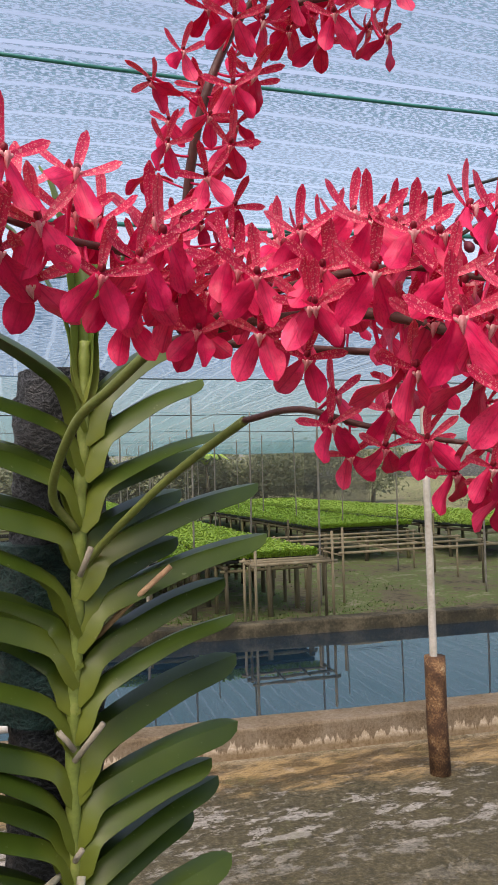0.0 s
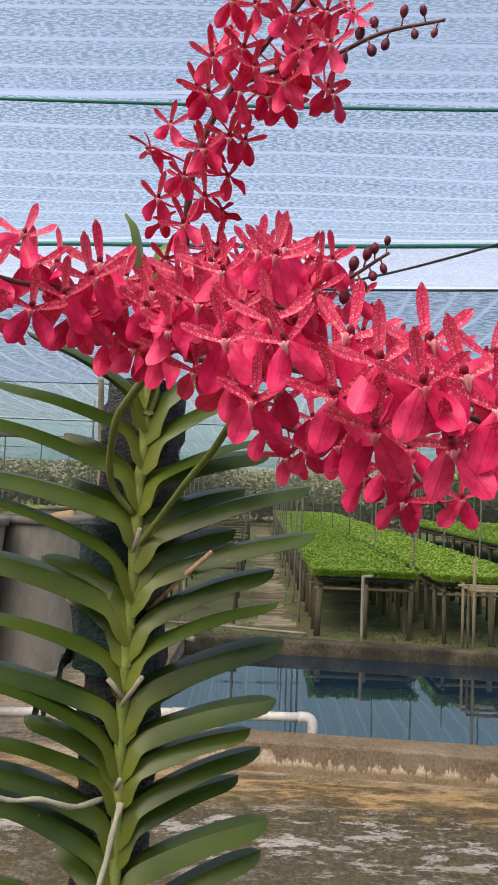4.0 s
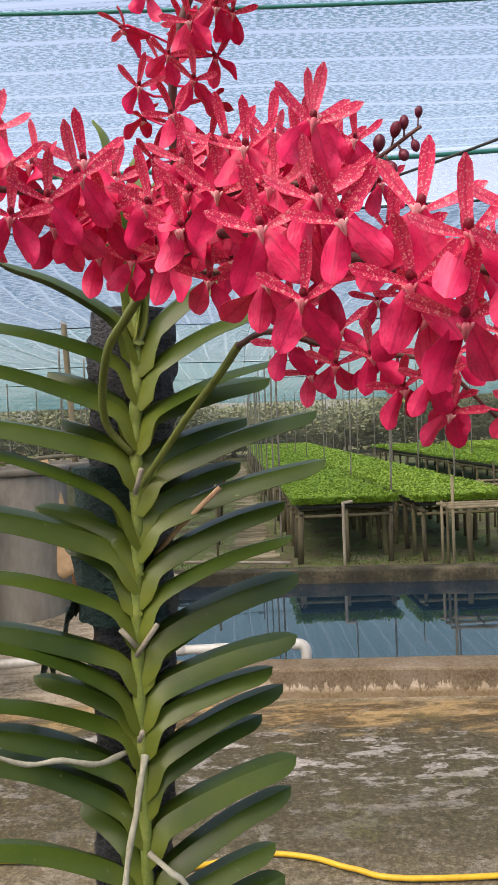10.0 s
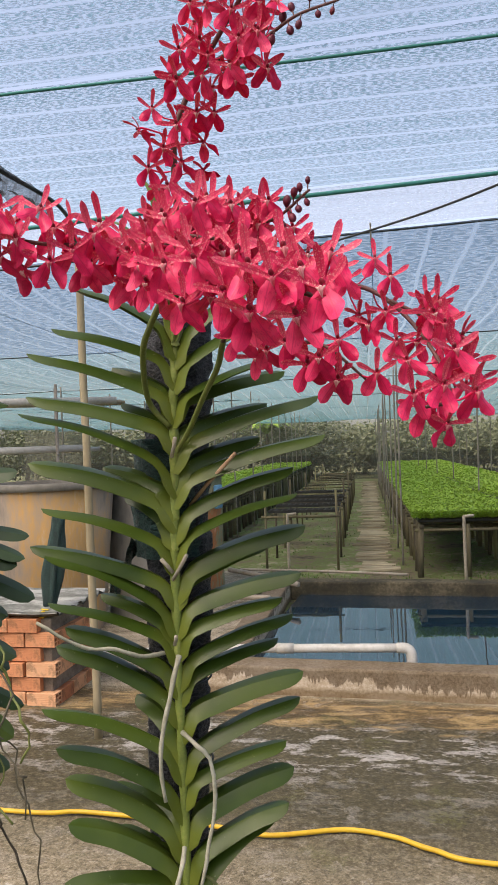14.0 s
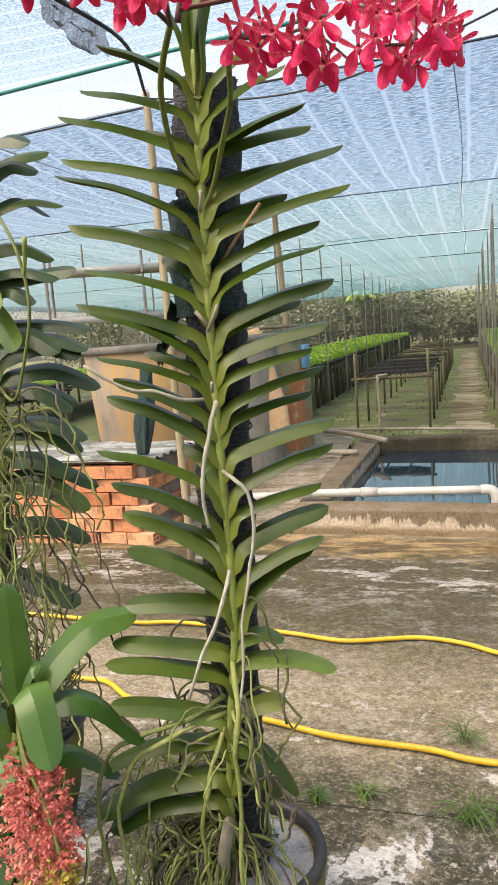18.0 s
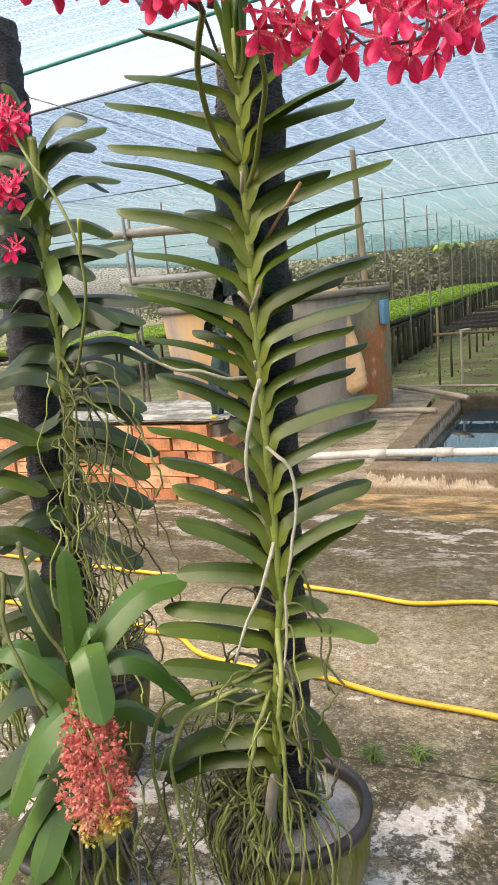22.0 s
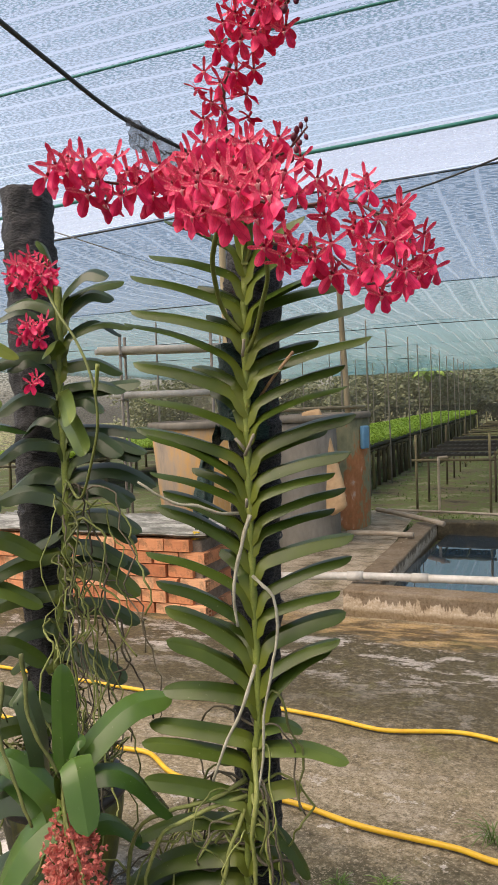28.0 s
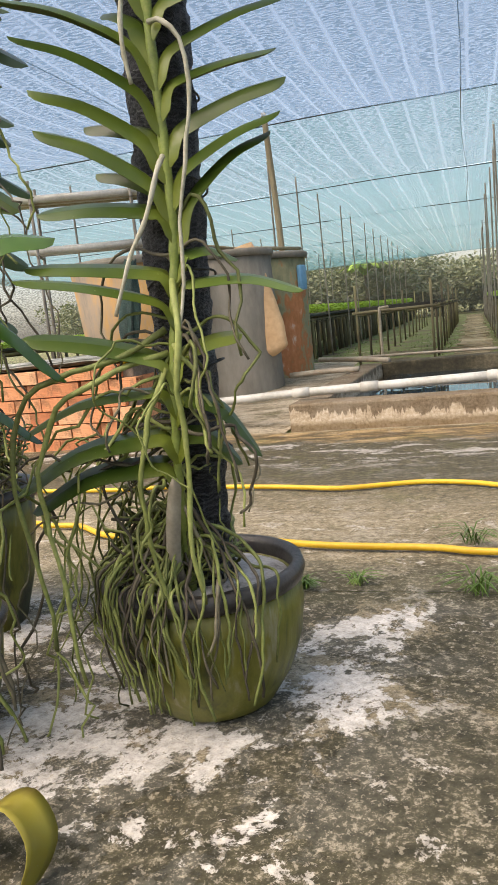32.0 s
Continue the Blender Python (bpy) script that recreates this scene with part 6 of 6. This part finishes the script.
def cluster(plant, top, end, width, count, seed):
    rnd = random.Random(seed)
    top, end = Vector(top), Vector(end)
    part("flower_branch", mesh("flower_branch", *tube(smooth_line([top + Vector((-0.03, 0.02, 0.06)), top, top.lerp(end, 0.5) + Vector((0.01, 0, 0)), end], 14), 0.003, 7), M_STALKG), plant)
    verts, faces, tips = [], [], []
    for i in range(count):
        s = rnd.random()
        c = top.lerp(end, s)
        r = width * (0.35 + 0.9 * math.sin(math.pi * min(1, s * 0.9 + 0.12)))
        a = rnd.uniform(0, 6.283)
        d = Vector((math.cos(a), math.sin(a), rnd.uniform(-0.6, 0.3))).normalized()
        p = c + d * r * rnd.uniform(0.3, 1.0)
        for q in range(4):
            e = (d + Vector((rnd.uniform(-1, 1), rnd.uniform(-1, 1), rnd.uniform(-1, 1)))).normalized()
            g = e.cross(d).normalized()
            L, w = 0.0095, 0.0032
            o = len(verts)
            verts += [p, p + e * L * 0.5 + g * w, p + e * L, p + e * L * 0.5 - g * w, p + e * L * 0.5 + d * 0.0018]
            faces += [(o, o + 1, o + 4), (o + 1, o + 2, o + 4), (o + 2, o + 3, o + 4), (o + 3, o, o + 4)]
            tips += [1 if s + rnd.uniform(-0.12, 0.12) > 0.84 else 0] * 4
    me = mesh("flower_head", verts, faces, (M_CORAL, M_CORALTIP), False)
    me.polygons.foreach_set("material_index", tips)
    part("flower_head", me, plant, "dense coral red flowerlets, yellow-green at the tip")


cluster(third, (-0.425, 0.635, 0.59), (-0.31, 0.585, 0.46), 0.04, 460, 5)
cluster(third, (-0.42, 0.63, 0.56), (-0.365, 0.58, 0.425), 0.042, 420, 6)
for i in range(22):
    s = B3 + Vector((rn.uniform(-0.14, 0.0), rn.uniform(-0.02, 0.06), rn.uniform(-0.3, -0.05)))
    e = s + Vector((rn.uniform(-0.1, 0.14), rn.uniform(-0.06, 0.06), -rn.uniform(0.2, 0.4)))
    e.z = max(e.z, 0.04)
    root(third, [s, s.lerp(e, 0.5) + Vector((rn.uniform(-0.04, 0.06), 0, 0.04)), e], rn.uniform(0.003, 0.0045), rn.choice((M_ROOTG, M_ROOTB)), 0.02, i + 700, 16, 0.3, 6)
pot3 = thing("flower_pot", "dark clay pot under the broad-leaved orchid", "pot", at=pose(-0.66, 0.745, 0.03))
part("body", mesh("body", *lathe([(0.02, 0), (0.08, 0), (0.105, 0.08), (0.115, 0.16), (0.105, 0.16), (0.09, 0.12), (0.01, 0.115)], 40, 0.012), M_POT), pot3)
part("rim", mesh("rim", *lathe([(0.105, 0.155), (0.12, 0.155), (0.125, 0.17), (0.115, 0.178), (0.1, 0.172)], 40, 0.006), M_POTRIM), pot3)

stray = thing("yellow_leaf_plant", "low plant with a curled dying yellow leaf", "plant")
for pts, w in ((((-0.49, 0.64, 0.03), (-0.455, 0.64, 0.085), (-0.41, 0.65, 0.11), (-0.375, 0.645, 0.08), (-0.38, 0.62, 0.032)), 0.065), (((-0.49, 0.64, 0.03), (-0.49, 0.61, 0.09), (-0.465, 0.58, 0.12), (-0.44, 0.56, 0.1)), 0.045), (((-0.49, 0.64, 0.03), (-0.535, 0.655, 0.09), (-0.58, 0.67, 0.1)), 0.045)):
    part("leaf", mesh("leaf", *strap(smooth_line([(x + 0.122, y - 0.068, z) for x, y, z in pts], 18), Vector((0.3, -1, 0.3)), w, 0.3), M_LEAFOLD), stray, "curled yellow leaf with a reddish rim")


# grass tufts in the floor's cracks
def tuft(x, y, size, count, seed):
    rnd = random.Random(seed)
    geo = []
    for i in range(count):
        a, L = rnd.uniform(0, 6.283), size * rnd.uniform(0.5, 1.1)
        b = Vector((rnd.uniform(-1, 1) * size * 0.25, rnd.uniform(-1, 1) * size * 0.2, 0))
        d = Vector((math.cos(a), math.sin(a), 0))
        geo.append(strap(smooth_line([b, b + d * L * 0.3 + Vector((0, 0, L * 0.45)), b + d * L + Vector((0, 0, L * 0.35))], 4), Vector((-d.y, d.x, 0)), 0.0035, 0.2, 0.0005, 1))
    thing("grass_tuft", "small green grass tuft in a crack of the concrete", "grass", "grass tufts", pose(x, y, ground(x, y) + 0.012), mesh("grass_tuft", *joined(geo), M_GRASS), "stuff")


for i, (x, y, size, n) in enumerate(((-0.4, 1.46, 0.05, 40), (-0.3, 1.52, 0.06, 24), (-0.15, 1.88, 0.1, 26), (-0.05, 1.54, 0.1, 30), (0.02, 1.58, 0.08, 20), (-2.6, 2.4, 0.05, 18))):
    tuft(x, y, size, n, i)
# weeds behind the pond
rw = random.Random(44)


def blades(count, place, size, wide, lean):
    verts, faces = [], []
    for i in range(count):
        b = place()
        a, L = rw.uniform(0, 6.283), rw.uniform(*size)
        d = Vector((math.cos(a), math.sin(a), 0)) * L * lean * rw.random()
        s = Vector((-math.sin(a), math.cos(a), 0)) * wide * rw.uniform(0.6, 1.3)
        up = Vector((0, 0, L))
        o = len(verts)
        verts += [b - s * 0.6, b + s * 0.6, b + d * 0.4 + up * 0.6 + s, b + d * 0.4 + up * 0.6 - s, b + d + up * 0.9]
        faces += [(o, o + 1, o + 2, o + 3), (o + 3, o + 2, o + 4)]
    return verts, faces


def verge():
    u = rw.uniform(-0.4, 5.0)
    v = 2.88 - 0.087 * u + abs(rw.gauss(0, 0.55))
    if 0.8 < u < 1.28 and v > 4.2 or noise.noise((u * 1.6, v * 1.6, 3)) < rw.uniform(-0.5, 0.1):
        v = 2.88 - 0.087 * u + rw.random() * 0.3
    return yard(u, v, -0.12)


thing("weeds", "bright green grass verge behind the pond wall", "grass", me=mesh("weeds", *blades(7000, verge, (0.03, 0.1), 0.006, 0.8), M_GRASS, False), kind="stuff")


def shade():
    while True:
        u, v = rw.uniform(-2.4, 5.6), 3.3 + rw.random() ** 1.6 * 10
        if not 0.78 < u < 1.3 and noise.noise((u * 1.3, v * 1.1, 8)) > rw.uniform(-0.35, 0.25):
            return yard(u, v, -0.13)


thing("weeds", "dark low weeds under the racks and beds", "weeds", me=mesh("weeds", *blades(26000, shade, (0.02, 0.09), 0.011, 1.2), M_UNDER, False), kind="stuff")

# ---- trees beyond the net wall ----
def tree(u, v, h, spread, seed, palm=False):
    rnd = random.Random(seed)
    p = yard(u, v, -0.15)
    ob = thing("banana_tree" if palm else "tree", "broad-leaved banana plant beyond the netting" if palm else "leafy green tree beyond the netting", "tree", "far trees", pose(p.x, p.y, p.z))
    part("trunk", mesh("trunk", *tube(smooth_line([(0, 0, 0), (0.1, 0, h * 0.4), (0, 0.1, h * 0.75)], 10), lambda s: 0.12 * (1 - 0.7 * s), 8), M_BARK), ob)
    if palm:
        geo = []
        for i in range(12):
            a = i * 2.4
            d = Vector((math.cos(a), math.sin(a), 0))
            b = Vector((0, 0.1, h * 0.7))
            L = rnd.uniform(0.8, 1.4)
            geo.append(strap(smooth_line([b, b + d * L * 0.4 + Vector((0, 0, 0.6)), b + d * L + Vector((0, 0, 0.2))], 8), Vector((-d.y, d.x, 0)), 0.35, 0.2, 0.01))
        part("crown", mesh("crown", *joined(geo), M_SEED), ob)
        return
    verts, faces = [], []
    for k in range(5):
        a = rnd.uniform(0, 6.283)
        e = Vector((math.cos(a) * spread * 0.6, math.sin(a) * spread * 0.6, h * rnd.uniform(0.6, 0.95)))
        part("limb", mesh("limb", *tube([(0.03, 0.03, h * 0.45), e * 0.6 + Vector((0, 0, h * 0.25)), e], lambda s: 0.05 * (1 - 0.7 * s), 6), M_BARK), ob)
    for k in range(60):
        a, r = rnd.uniform(0, 6.283), spread * rnd.random() ** 0.6
        c = Vector((math.cos(a) * r, math.sin(a) * r, h * rnd.uniform(0.3, 1.0)))
        for i in range(60):
            q = c + Vector((rnd.gauss(0, 1), rnd.gauss(0, 1), rnd.gauss(0, 0.8))) * spread * 0.16
            d = Vector((rnd.uniform(-1, 1), rnd.uniform(-1, 1), rnd.uniform(-0.8, 0.4))).normalized()
            s = d.orthogonal().normalized()
            L = rnd.uniform(0.14, 0.26)
            o = len(verts)
            verts += [q, q + d * L * 0.5 + s * L * 0.28, q + d * L, q + d * L * 0.5 - s * L * 0.28]
            faces.append((o, o + 1, o + 2, o + 3))
    part("crown", mesh("crown", verts, faces, M_TREE, False), ob)


rt = random.Random(66)
for i in range(22):
    tree(-18 + i * 1.7 + rt.uniform(-0.6, 0.6), 30.5 + rt.uniform(-0.8, 2.5), rt.uniform(2.0, 3.2), rt.uniform(1.6, 2.3), i)
for u, v in ((-3.4, 28.6), (9.0, 29.0)):
    tree(u, v, 3.0, 1, int(u * 7), True)
